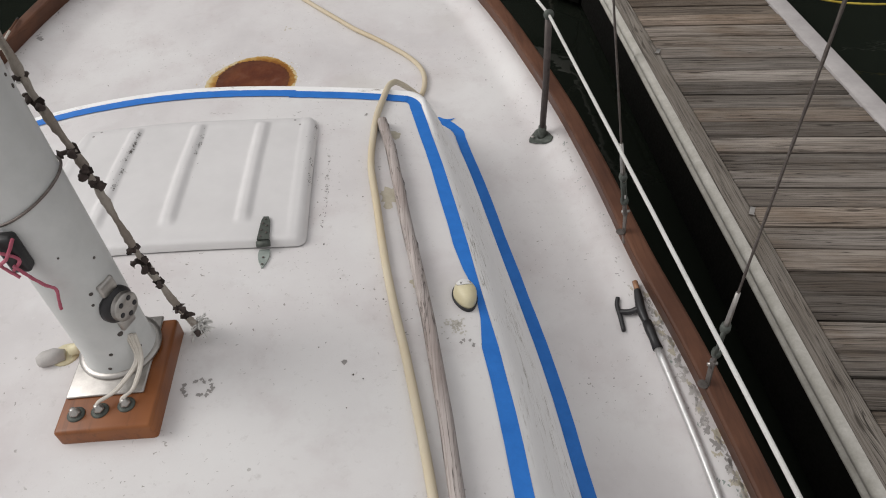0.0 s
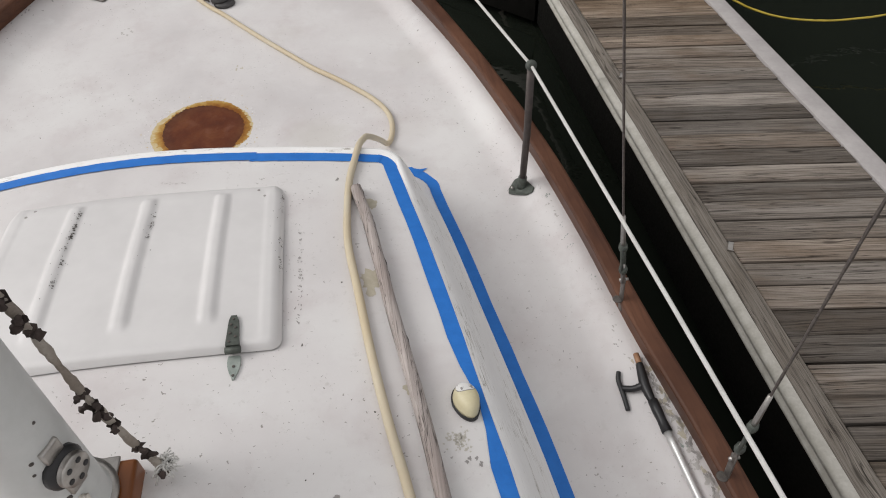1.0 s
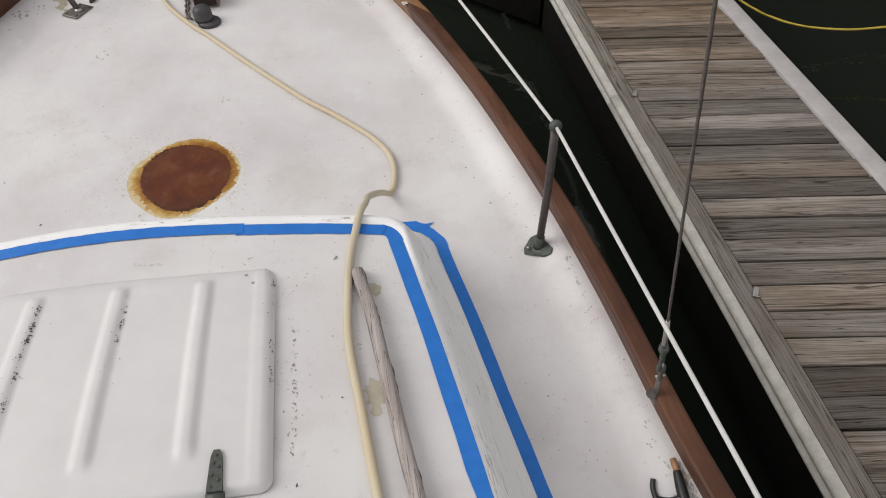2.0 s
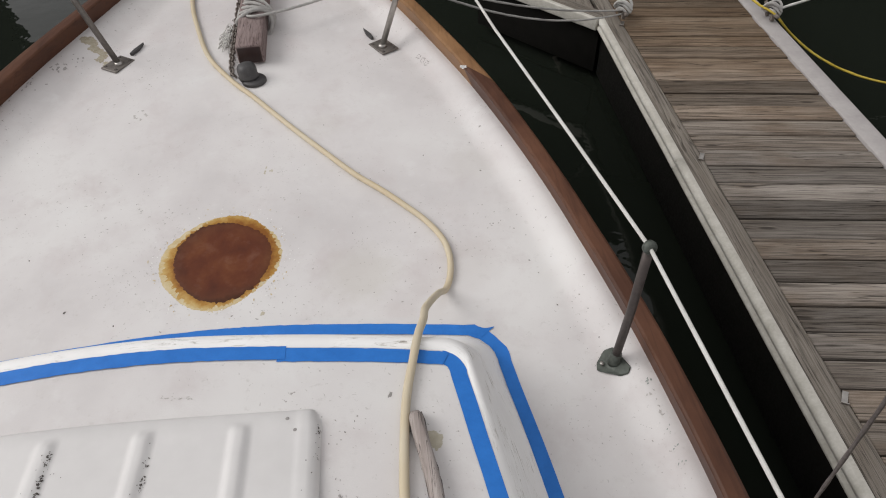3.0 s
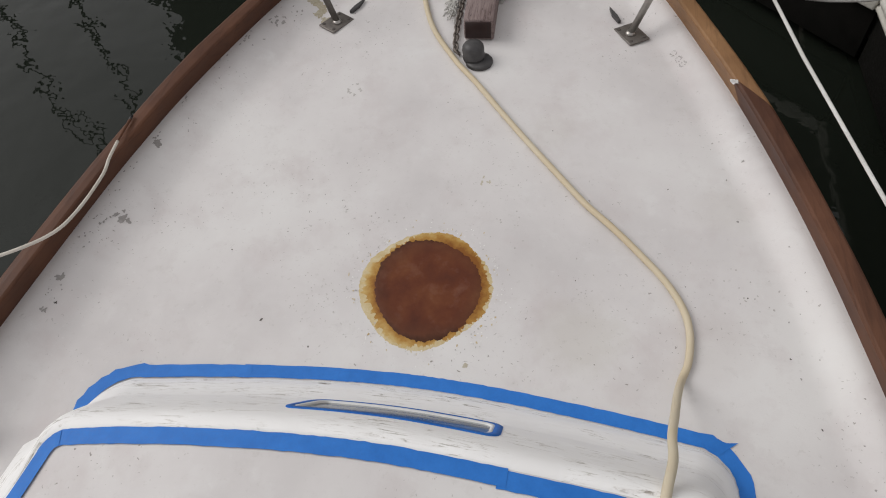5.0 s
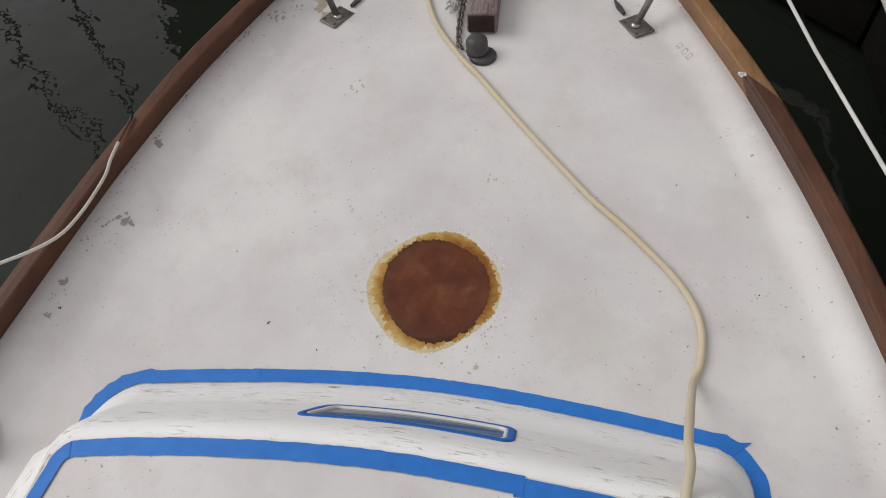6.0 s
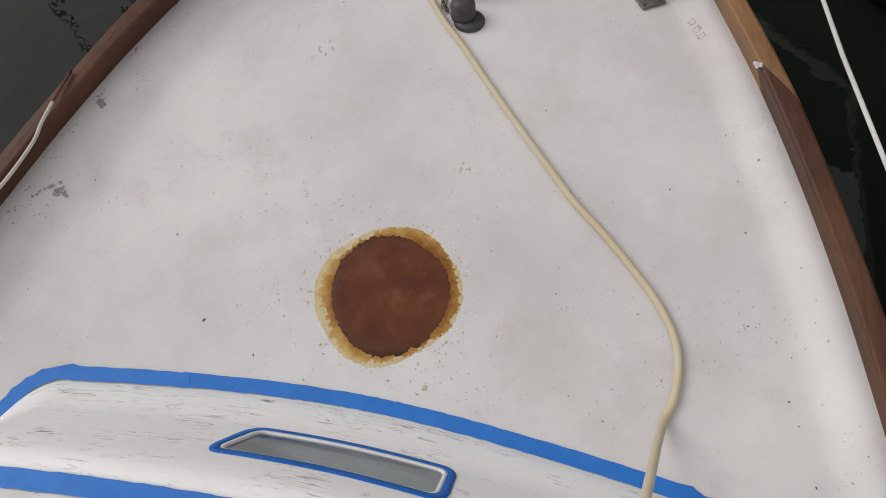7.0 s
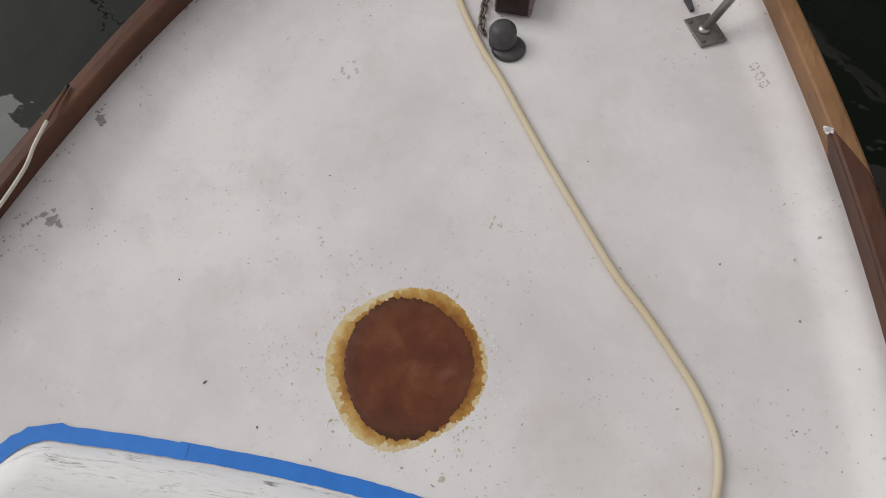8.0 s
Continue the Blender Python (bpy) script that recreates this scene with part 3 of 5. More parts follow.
BASE_SIDE = {1: [(-4.3, 1.07), (-3.0, 1.05), (-2.2, 1.0), (-1.86, 0.972), (-1.55, 0.948), (-1.3, 0.916), (-1.0, 0.873), (-0.75, 0.838), (-0.5, 0.797), (-0.3, 0.765)],
             -1: [(-4.3, 1.09), (-3.0, 1.06), (-2.2, 1.01), (-1.5, 0.955), (-1.0, 0.898), (-0.75, 0.870), (-0.5, 0.842), (-0.3, 0.82)]}
TOP_SIDE = {1: [(-4.3, 0.86), (-3.0, 0.845), (-2.0, 0.816), (-1.75, 0.802), (-1.5, 0.776), (-1.2, 0.743), (-1.0, 0.718), (-0.85, 0.697), (-0.7, 0.675), (-0.5, 0.65)],
            -1: [(-4.3, 0.87), (-3.0, 0.855), (-2.0, 0.828), (-1.5, 0.787), (-1.0, 0.733), (-0.86, 0.717), (-0.75, 0.701), (-0.69, 0.693), (-0.5, 0.665)]}


def half_outline(front, sides, side, r, n_side=46, n_arc=12, n_front=40):
    """One half of an outline, from aft along the side, round the corner and to the middle of the front."""
    y_at, x_at = (lambda x: between(front, side * x)), (lambda y: between(sides[side], y))
    cx = x_at(-0.6) - r
    for _ in range(8):
        ys = y_at(cx) - r
        cx = x_at(ys) - r
    half = [(x_at(y), y) for y in np.linspace(-4.3, ys, n_side)]
    half += [(cx + r * math.cos(a), ys + r * math.sin(a)) for a in np.linspace(0, math.pi / 2, n_arc + 2)[1:-1]]
    half += [(x, y_at(x)) for x in (*np.linspace(cx, 0.208, n_front - 16), *np.linspace(0.194, 0, 16))]
    return [(side * float(x), float(y)) for x, y in half]


def outline(front, sides, r, r_port):
    return half_outline(front, sides, 1, r) + half_outline(front, sides, -1, r_port)[-2::-1]


BASE_LINE = outline(BASE_FRONT, BASE_SIDE, 0.10, 0.125)
TOP_LINE = outline(TOP_FRONT, TOP_SIDE, 0.065, 0.055)
PROFILE = [(0, 0), (0.04, 0.05), (0.12, 0.118), (0.22, 0.200), (0.335, 0.292), (0.366, 0.335), (0.402, 0.385), (0.529, 0.565), (0.657, 0.735), (0.716, 0.815), (0.783, 0.900), (0.86, 0.980), (0.94, 1.020), (1.0, 1.0)]


# the cabin sides are fuller and rounder than its front
SIDE = [(0, 0), (0.04, 0.09), (0.12, 0.22), (0.22, 0.35), (0.33, 0.47), (0.45, 0.59), (0.562, 0.70), (0.67, 0.80), (0.77, 0.88), (0.86, 0.94), (0.94, 0.98), (1.0, 1.0)]


def roof_z(x, y):
    return 0.336 - 0.076 * x * x - 0.034 * x - 0.11 * min(x, 0) ** 2 - 0.015 * step01(-1.15, -0.65, y)


def cabin_point(i, u, v):
    (bx, by), (tx, ty) = BASE_LINE[i], TOP_LINE[i]
    z0, z1 = deck_z(bx, by) - 0.004, roof_z(tx, ty)
    side = step01(-0.70, -0.92, ty)
    v = v + (float(np.interp(u, [p[0] for p in SIDE], [p[1] for p in SIDE])) - v) * side
    flat = step01(-0.652, -0.79, ty) if tx < 0 else 0.0
    v = v + (max(0.0, 1 - (1 - u) ** 1.8) ** 0.56 - v) * flat
    return Vector((bx + (tx - bx) * u, by + (ty - by) * u, z0 + (z1 - z0) * v))


def front_point(x, v, lift=0.0):
    """A point of the sloping cabin front at x across and v of its height."""
    i0 = min(range(len(TOP_LINE)), key=lambda i: (abs(BASE_LINE[i][0] + (TOP_LINE[i][0] - BASE_LINE[i][0]) * v - x) + (9 if TOP_LINE[i][1] < -0.75 else 0)))
    u = float(np.interp(v, [p[1] for p in PROFILE], [p[0] for p in PROFILE]))
    p = cabin_point(i0, u, v)
    yb, yt = between(BASE_FRONT, x), between(TOP_FRONT, x)
    p.x, p.y = x, yb + (yt - yb) * u
    return p + Vector((0, 0.81, 0.59)) * lift


WIN_X0, WIN_X1, WIN_V0, WIN_V1 = -0.222, 0.252, 0.322, 0.800
GLASS_X0, GLASS_X1, GLASS_V0, GLASS_V1 = -0.198, 0.228, 0.385, 0.735


def build_cabin():
    cabin = thing("cabin_trunk", "low white cabin trunk with a sanded band between tapes", "boat cabin", kind="structure")
    bm = bmesh.new()
    n = len(BASE_LINE)
    rings = [[bm.verts.new(cabin_point(i, u, v)) for i in range(n)] for u, v in PROFILE]
    for a, b in zip(rings, rings[1:]):
        for i in range(n - 1):
            mid = (a[i].co + b[i + 1].co) / 2
            level = rings.index(a)
            if not (GLASS_X0 < mid.x < GLASS_X1 and mid.y > -0.6 and GLASS_V0 - 0.001 <= PROFILE[level][1] and PROFILE[level + 1][1] <= GLASS_V1 + 0.001):
                bm.faces.new((a[i], a[i + 1], b[i + 1], b[i]))
    uv = bm.loops.layers.uv.new("along")
    run = [0.0]
    for p, q in zip(BASE_LINE, BASE_LINE[1:]):
        run.append(run[-1] + math.dist(p, q))
    rise = [0.0]
    for (u0, v0), (u1, v1) in zip(PROFILE, PROFILE[1:]):
        rise.append(rise[-1] + math.hypot((u1 - u0) * 0.31, (v1 - v0) * 0.33))
    where = {v: (run[i], rise[k]) for k, ring in enumerate(rings) for i, v in enumerate(ring)}
    for f in bm.faces:
        for l in f.loops:
            l[uv].uv = where[l.vert]
    part("wall", bm, FILLER, cabin, "white sanded filler streaked with grey and tan")
    bm = bmesh.new()
    rows = []
    for j in range(13):
        f = 1 - j / 12
        row = []
        for i in range(n):
            tx, ty = TOP_LINE[i]
            k = 1.6 * min(max((ty + 3.2) / 2.58, 0), 1)
            x, y = tx * f, ty - (1 - f) * k
            row.append(bm.verts.new((x, y, roof_z(x, y))))
        rows.append(row)
    for a, b in zip(rows, rows[1:]):
        for i in range(n - 1):
            bm.faces.new((a[i], a[i + 1], b[i + 1], b[i]))
    bmesh.ops.remove_doubles(bm, verts=bm.verts, dist=0.0005)
    part("roof", bm, DECK, cabin, "worn off-white painted cabin top")
    # the after end is closed by a plain bulkhead
    bm = bmesh.new()
    ends = [[cabin_point(i, u, v) for u, v in PROFILE] for i in (0, n - 1)]
    (x0, y0), (x1, _) = TOP_LINE[0], TOP_LINE[-1]
    across = [Vector((x, y0, roof_z(x, y0))) for x in np.linspace(x0, x1, 13)[1:-1]]
    bm.faces.new([bm.verts.new(p) for p in ends[0] + across + ends[1][::-1]])
    part("aft_bulkhead", bm, WHITE, cabin)
    return cabin


def normal_at(line, i):
    a, b = Vector(line[max(i - 1, 0)]), Vector(line[min(i + 1, len(line) - 1)])
    d = (b - a).normalized()
    return Vector((d.y, -d.x))


def tape_strip(name, line, i0, i1, inner, width, height, label, material, torn=(0.0, 0.0), seed=0, shape=None):
    """A strip of tape laid along a line: inner is its near edge's distance outwards."""
    bm = bmesh.new()
    rng = random.Random(seed)
    top = []
    for i in range(i0, i1 + 1):
        p, nrm = Vector(line[i]), normal_at(line, i)
        a, b = inner + rng.uniform(-0.0009, 0.0009), inner + width + rng.uniform(-0.0009, 0.0009)
        if shape:
            a, b = shape(p.x, p.y, a, b)
        bend = normal_at(line, i).angle(normal_at(line, min(i + 1, len(line) - 1)), 0.0)
        if bend > 0.05 and inner >= 0:
            b += rng.choice((0.0, 0.0035, 0.0055, 0.001))
        if i == i0 and torn[0]:
            a = b = inner + width * torn[0]
        elif i == i1 and torn[1]:
            a = b = inner + width * torn[1]
        row = []
        for q in (a, (a + b) / 2, b):
            w = p + nrm * q
            row.append((w.x, w.y, height(w.x, w.y) + 0.0014 + 0.0005 * rng.random()))
        top.append([bm.verts.new(c) for c in row])
    for r0, r1 in zip(top, top[1:]):
        for k in range(2):
            bm.faces.new((r0[k], r0[k + 1], r1[k + 1], r1[k]))
    ob = part(name, bm, material, None, "", True)
    return tagged(ob, label, "tape", "blue masking tape strips")


def build_tapes():
    n = len(BASE_LINE)
    near = lambda line, x: min(range(n), key=lambda i: abs(line[i][0] - x) + (5 if line[i][1] < -0.9 else 0))
    deck_label = "blue masking tape on the deck along the cabin base"
    roof_label = "blue masking tape along the cabin top edge"
    b = near(BASE_LINE, -0.45)
    corner = 46 + 9
    tape_strip("masking_tape", BASE_LINE, 0, corner, 0.0, 0.036, deck_z, deck_label, TAPE, seed=1)
    tape_strip("masking_tape", BASE_LINE, corner - 3, b, 0.001, 0.036, lambda x, y: deck_z(x, y) + 0.0012, deck_label, TAPE, torn=(1.7, 0.0), seed=2)
    tape_strip("masking_tape", BASE_LINE, b - 1, n - 1, 0.0, 0.036, lambda x, y: deck_z(x, y) + 0.002, deck_label, TAPE, seed=3)
    c, d = near(TOP_LINE, 0.255), 46 + 10
    tape_strip("masking_tape", TOP_LINE, 0, d, -0.038, 0.037, roof_z, roof_label, TAPE, seed=4,
               shape=lambda x, y, p, q: (p + (q - p) * (0.70 * (1 - min(abs(y + 1.53) / 0.14, 1))) if x > 0 else p, q))
    tape_strip("masking_tape", TOP_LINE, d - 2, c, -0.041, 0.037, lambda x, y: roof_z(x, y) + 0.0012, roof_label, TAPE, seed=5)
    tape_strip("masking_tape", TOP_LINE, c - 1, n - 46 - 7, -0.036, 0.036, lambda x, y: roof_z(x, y) + 0.002, roof_label, TAPE, seed=6)
    tape_strip("masking_tape", TOP_LINE, n - 46 - 10, n - 1, -0.037, 0.036, lambda x, y: roof_z(x, y) + 0.003, roof_label, TAPE, seed=7)


def rounded(x0, x1, v0, v1, r, rv, n=6):
    pts = []
    for cx, cv, a0 in ((x1 - r, v1 - rv, 0), (x0 + r, v1 - rv, 90), (x0 + r, v0 + rv, 180), (x1 - r, v0 + rv, 270)):
        for k in range(n + 1):
            a = radians(a0 + 90 * k / n)
            x, v = cx + r * math.cos(a), cv + rv * math.sin(a)
            # the port end slants
            pts.append((x + 0.024 * (v1 - v) / (v1 - v0) * step01(x1, x0, x), v))
        if a0 in (0, 180):
            (xa, va), xb = pts[-1], (x0 + r + 0.024 * (v1 - pts[-1][1]) / (v1 - v0) if a0 == 0 else x1 - r)
            pts += [(xa + (xb - xa) * k / 18, va) for k in range(1, 18)]
    return pts


def ring_on_front(inner, outer, lift_in, lift_out):
    bm = bmesh.new()
    n = len(inner)
    loops = [[bm.verts.new(front_point(x, v, l)) for x, v in pts] for pts, l in ((outer, 0.0), (outer, lift_out), (inner, lift_in), (inner, -0.006))]
    for a, b in zip(loops, loops[1:]):
        for k in range(n):
            bm.faces.new((a[k], a[(k + 1) % n], b[(k + 1) % n], b[k]))
    return bm


def build_window():
    win = thing("portlight", "long narrow portlight with dusty glass edged in blue tape", "window", kind="structure")
    glass = rounded(GLASS_X0 + 0.003, GLASS_X1 - 0.003, GLASS_V0 + 0.004, GLASS_V1 - 0.004, 0.016, 0.06)
    gasket = rounded(GLASS_X0 - 0.005, GLASS_X1 + 0.006, GLASS_V0 - 0.012, GLASS_V1 + 0.011, 0.020, 0.075)
    tape = rounded(WIN_X0, WIN_X1, WIN_V0, WIN_V1, 0.032, 0.13)
    part("window_frame", ring_on_front(glass, gasket, 0.001, 0.0022), WHITE, win, "white gasket frame")
    part("tape_border", ring_on_front(gasket, tape, 0.0026, 0.0018), TAPE_DARK, win, "dark blue masking tape border")
    bm = bmesh.new()
    sheets = [[[bm.verts.new(front_point(x, v, l)) for x in np.linspace(GLASS_X0 - 0.003, GLASS_X1 + 0.003, 24)] for v in (GLASS_V0 - 0.015, GLASS_V1 + 0.015)] for l in (-0.0030,)]
    for lo, hi in sheets:
        for k in range(23):
            bm.faces.new((lo[k], lo[k + 1], hi[k + 1], hi[k]))
    pane = part("pane", bm, GLASS, win, "grey glass with dust and a painted sky sheen")
    if pane.data.polygons[0].normal.z < 0:
        pane.data.flip_normals()
    pane.visible_shadow = False
    # two added boards behind the glass, toned to imitate its light and shade
    part("sill", box(GLASS_X0 - 0.06, GLASS_X1 + 0.06, -0.72, -0.447, 0.070, 0.080, 0.004), PANE_LIGHT, win, "added pale board giving the pane its lighter upper half")
    part("recess", box(GLASS_X0 - 0.06, GLASS_X1 + 0.06, -0.446, -0.398, 0.004, 0.014, 0.004), PANE_DARK, win, "added dark board giving the pane its shaded lower half")


deck = build_deck()
build_hull()
for side in (1, -1):
    build_toe_rail(side)
cabin = build_cabin()
build_tapes()
build_window()

# ---- water and dock ----
bm = bmesh.new()
bmesh.ops.create_grid(bm, x_segments=2, y_segments=2, size=400)
moved(bm, pose(0, 0, -1.18))
tagged(part("water", bm, WATER), "dark green still harbour water", "water", kind="structure")


def build_dock():
    y0, y1, z = -5.0, 4.4, -0.69
    dock = thing("dock", "weathered grey timber finger dock beside the boat", "dock", kind="structure")
    part("stringer", grain_uv(box(2.050, 2.150, y0, y1, z - 0.06, z + 0.004, 0.006), "y"), STRINGER, dock)
    part("edge_board", box(3.045, 3.165, y0, y1, z - 0.16, z + 0.007, 0.005), KERB, dock, "paler smooth grey edge board")
    # fascias and float are coloured black for the deep shade under the planks
    part("fascia", box(2.052, 2.075, y0, 2.66, z - 0.42, z - 0.08, 0.003), UNDERSHADE, dock, "black board standing in for the shade under the dock")
    part("far_fascia", box(3.166, 3.19, y0, y1, z - 0.42, z - 0.03, 0.003), UNDERSHADE, dock)
    part("float", box(2.20, 3.0, y0, y1, -1.3, z - 0.20, 0.01), UNDERSHADE, dock, "float under the planks, blackened for shade")
    # a pale rub strip in two lengths, with two raised lips and a groove
    lip = [(2.048, z - 0.075), (2.012, z - 0.075), (2.002, z - 0.060), (2.004, z - 0.046), (2.016, z - 0.040), (2.018, z - 0.028), (2.006, z - 0.020), (2.008, z - 0.004), (2.018, z + 0.006), (2.034, z + 0.010), (2.048, z + 0.008)]
    for a, b in ((y0, 1.114), (1.120, 2.66)):
        bm = bmesh.new()
        rows = [[bm.verts.new((x + 0.003 * noise.noise(Vector((y * 1.3, 0, 5))), y, h)) for x, h in lip] for y in np.linspace(a, b, 40)]
        for r0, r1 in zip(rows, rows[1:]):
            for k in range(len(lip) - 1):
                bm.faces.new((r0[k], r0[k + 1], r1[k + 1], r1[k]))
        bm.faces.new(rows[0])
        bm.faces.new(rows[-1][::-1])
        part("rub_strip", bm, RUB, dock, "dirty white rubber rub strip")
    part("gusset_fascia", moved(box(0.01, 0.04, 0.0, 1.1, z - 0.42, z - 0.055, 0.003), pose(2.03, 2.68, 0, 0, 0, 41)), UNDERSHADE, dock)
    # the corner gusset towards the walkway
    slope = pose(2.03, 2.68, 0, 0, 0, 41)
    part("gusset_board", moved(grain_uv(box(-0.02, 0.08, 0.0, 1.1, z - 0.05, z + 0.003, 0.005), "y"), slope), STRINGER, dock)
    part("gusset_strip", moved(box(-0.058, -0.021, -0.01, 1.1, z - 0.075, z + 0.008, 0.010, 3), slope), RUB, dock, "dirty white rubber rub strip")
    bm = slab([(2.02, 2.70), (2.02, 3.6), (1.2, 3.6)], lambda x, y: z - 0.05, lambda x, y: z - 0.002)
    part("gusset_plate", grain_uv(bm, "y"), STRINGER, dock, smooth=False)
    return dock


def build_dock_planks(dock):
    rng = random.Random(11)
    pitch, z = 0.1353, -0.69
    me = None
    y = 1.2016 - pitch * 46
    k = 0
    while y < 4.3:
        if me is None or k % 4 == 0:
            bm = box(2.154, 3.041, 0, pitch - 0.0085, -0.038, 0.0, 0.004, 1)
            bmesh.ops.subdivide_edges(bm, edges=[e for e in bm.edges if abs((e.verts[0].co - e.verts[1].co).x) > 0.5], cuts=10)
            grain_uv(bm, "x")
            for v in bm.verts:
                v.co.z += 0.0015 * noise.noise(Vector((v.co.x * 5, k, 0)))
                v.co.y += 0.0018 * noise.noise(Vector((v.co.x * 3, v.co.y * 20, k))) - 0.14 * (v.co.x - 2.136)
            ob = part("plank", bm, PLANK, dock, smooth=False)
            me = ob.data
        else:
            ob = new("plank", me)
            ob.parent = dock
        ob.matrix_basis = pose(0, y, z + rng.uniform(-0.004, 0.002), rng.uniform(-0.5, 0.5), rng.uniform(-0.1, 0.1), rng.uniform(-0.15, 0.15))
        y += pitch
        k += 1


def build_hatch():
    x0, x1, y0, y1 = -0.345, 0.360, -1.352, -0.785
    hatch = thing("deck_hatch", "white moulded deck hatch lid with raised ribs and chipped paint", "hatch")
    ribs = (-0.165, 0.018, 0.203)

    def height(x, y):
        front = 0.38 * (y1 - y)
        d = min(x - x0, x1 - x, y - y0, front)
        cx, cy = min(x - x0, x1 - x), min(y - y0, front)
        if cx < 0.026 and cy < 0.026:
            d = 0.026 - math.hypot(0.026 - cx, 0.026 - cy)
        h = 0.004 * step01(-0.85, -1.05, y) + 0.020 * math.sqrt(max(0, 1 - (1 - min(max(d, 0) / 0.020, 1)) ** 2))
        for r in ribs:
            across = abs(x - r - 0.02 * (y + 1.05) * 0.2)
            along = step01(-1.29, -1.25, y) * step01(-0.815, -0.845, y)
            h += 0.0088 * step01(0.025, 0.005, across) * along
        rim = step01(0.012, 0.022, cx) * step01(0.050, 0.036, cx)
        h += 0.002 * rim * step01(y0, y0 + 0.03, y)
        return h

    bm = bmesh.new()
    nx, ny = 150, 96
    def corner(x, y):
        # round the lid's four corners in plan
        cx, cy = min(max(x, x0 + 0.026), x1 - 0.026), min(max(y, y0 + 0.026), y1 - 0.026)
        d = math.hypot(x - cx, y - cy)
        k = 0.026 / d if d > 0.026 else 1.0
        return cx + (x - cx) * k, cy + (y - cy) * k

    grid = [[bm.verts.new((x, y, roof_z(x, y) + height(x, y) + (0.0004 * noise.noise(Vector((x * 30, y * 30, 2)))))) for x, y in (corner(p, q) for p in np.linspace(x0, x1, nx))] for q in np.linspace(y0, y1, ny)]
    for a, b in zip(grid, grid[1:]):
        for i in range(nx - 1):
            bm.faces.new((a[i], a[i + 1], b[i + 1], b[i]))
    part("lid", bm, GELCOAT, hatch)
    # bronze strap hinge at the after edge
    hinge = new("hinge")
    hinge.parent = hatch
    tagged(hinge, "verdigris bronze strap hinge")
    hx = 0.262
    def leaf(a, b, widths, z0, dz):
        ys = np.linspace(a, b, len(widths))
        edge_pts = [(hx + w, y) for w, y in zip(widths, ys)] + [(hx - w, y) for w, y in zip(widths[::-1], ys[::-1])]
        return slab(edge_pts, lambda x, y: roof_z(x, y) + z0, lambda x, y: roof_z(x, y) + z0 + dz)

    part("upper_leaf", leaf(-1.350, -1.268, (0.0140, 0.0138, 0.0130, 0.0124, 0.0118, 0.0112, 0.0098, 0.0060), 0.022, 0.008), BRONZE, hinge, smooth=False)
    part("lower_leaf", leaf(-1.360, -1.420, (0.0120, 0.0134, 0.0138, 0.0130, 0.0112, 0.0088, 0.0050, 0.0020), 0.0, 0.005), PALE_BRONZE, hinge, smooth=False)
    part("knuckle", sweep([(hx - 0.016, -1.356, roof_z(hx, -1.35) + 0.020), (hx + 0.016, -1.356, roof_z(hx, -1.35) + 0.020)], 0.008, 12), BRONZE, hinge)
    for sx, sy in ((0, -1.279), (-0.005, -1.294), (0.005, -1.303), (-0.006, -1.318), (0.006, -1.328), (-0.007, -1.340), (0, -1.388), (0, -1.411)):
        up = 0.031 if sy > -1.35 else 0.006
        part("screw", lathe([(0.0030, 0), (0.0030, 0.0008), (0.001, 0.0010)], 10, (hx + sx, sy, roof_z(hx, sy) + up)), GRIME, hinge)
    # empty bolt holes with dirty rims
    for x, y in ((0.294, -0.815), (0.311, -0.843), (-0.294, -0.835), (-0.277, -0.813)):
        part("bolt_hole", lathe([(0.0040, 0), (0.0036, 0.0007), (0.002, 0.0010), (0.0012, 0.0006)], 11, (x, y, roof_z(x, y) + height(x, y))), BARE, hatch, "dirty empty bolt hole")
    # flaked lines along the ribs and the lid's edge
    rng = random.Random(5)
    for r, ya, yb, m in ((ribs[0] + 0.016, -1.12, -0.85, 120), (ribs[1] + 0.020, -1.05, -0.85, 36), (x1 - 0.004, -1.12, -0.80, 50)):
        bm = bmesh.new()
        clumps = [(rng.uniform(ya, yb), rng.uniform(0.4, 1.0)) for _ in range(max(m // 9, 5))]
        for _ in range(m):
            y, size = rng.choice(clumps)
            y += rng.gauss(0, 0.007)
            flake(bm, r + rng.gauss(0, 0.0022), y, size * rng.uniform(0.0005, 0.0013) * rng.choice((1, 1, 1.3, 1.8)), rng, lambda x, yy: roof_z(x, yy) + height(x, yy) + 0.0006, rng.uniform(1.0, 2.6))
        for _ in range(m // 5):
            flake(bm, r + rng.gauss(0, 0.012), rng.uniform(ya - 0.06, yb), rng.uniform(0.0005, 0.0011), rng, lambda x, yy: roof_z(x, yy) + height(x, yy) + 0.0006, 1.4)
        tagged(part("paint_flakes", bm, GRIME, hatch, "dark flaked paint", smooth=False), kind="stuff")
    return hatch


def flake(bm, x, y, r, rng, surface, long=1.0):
    """One ragged little chip lying on a surface."""
    n = 18
    turn, seed_z = rng.uniform(-0.9, 0.9), rng.uniform(0, 99)
    pts = []
    for k in range(n):
        a = 2 * math.pi * k / n
        rr = r * max(0.25, 0.95 + 0.9 * noise.noise(Vector((1.3 * math.cos(a), 1.3 * math.sin(a), seed_z))) + rng.uniform(-0.22, 0.22))
        u, v = rr * math.cos(a), rr * math.sin(a) * long
        px, py = x + u * math.cos(turn) - v * math.sin(turn), y + u * math.sin(turn) + v * math.cos(turn)
        pts.append(bm.verts.new((px, py, surface(px, py) + 0.0007)))
    bm.faces.new(pts)


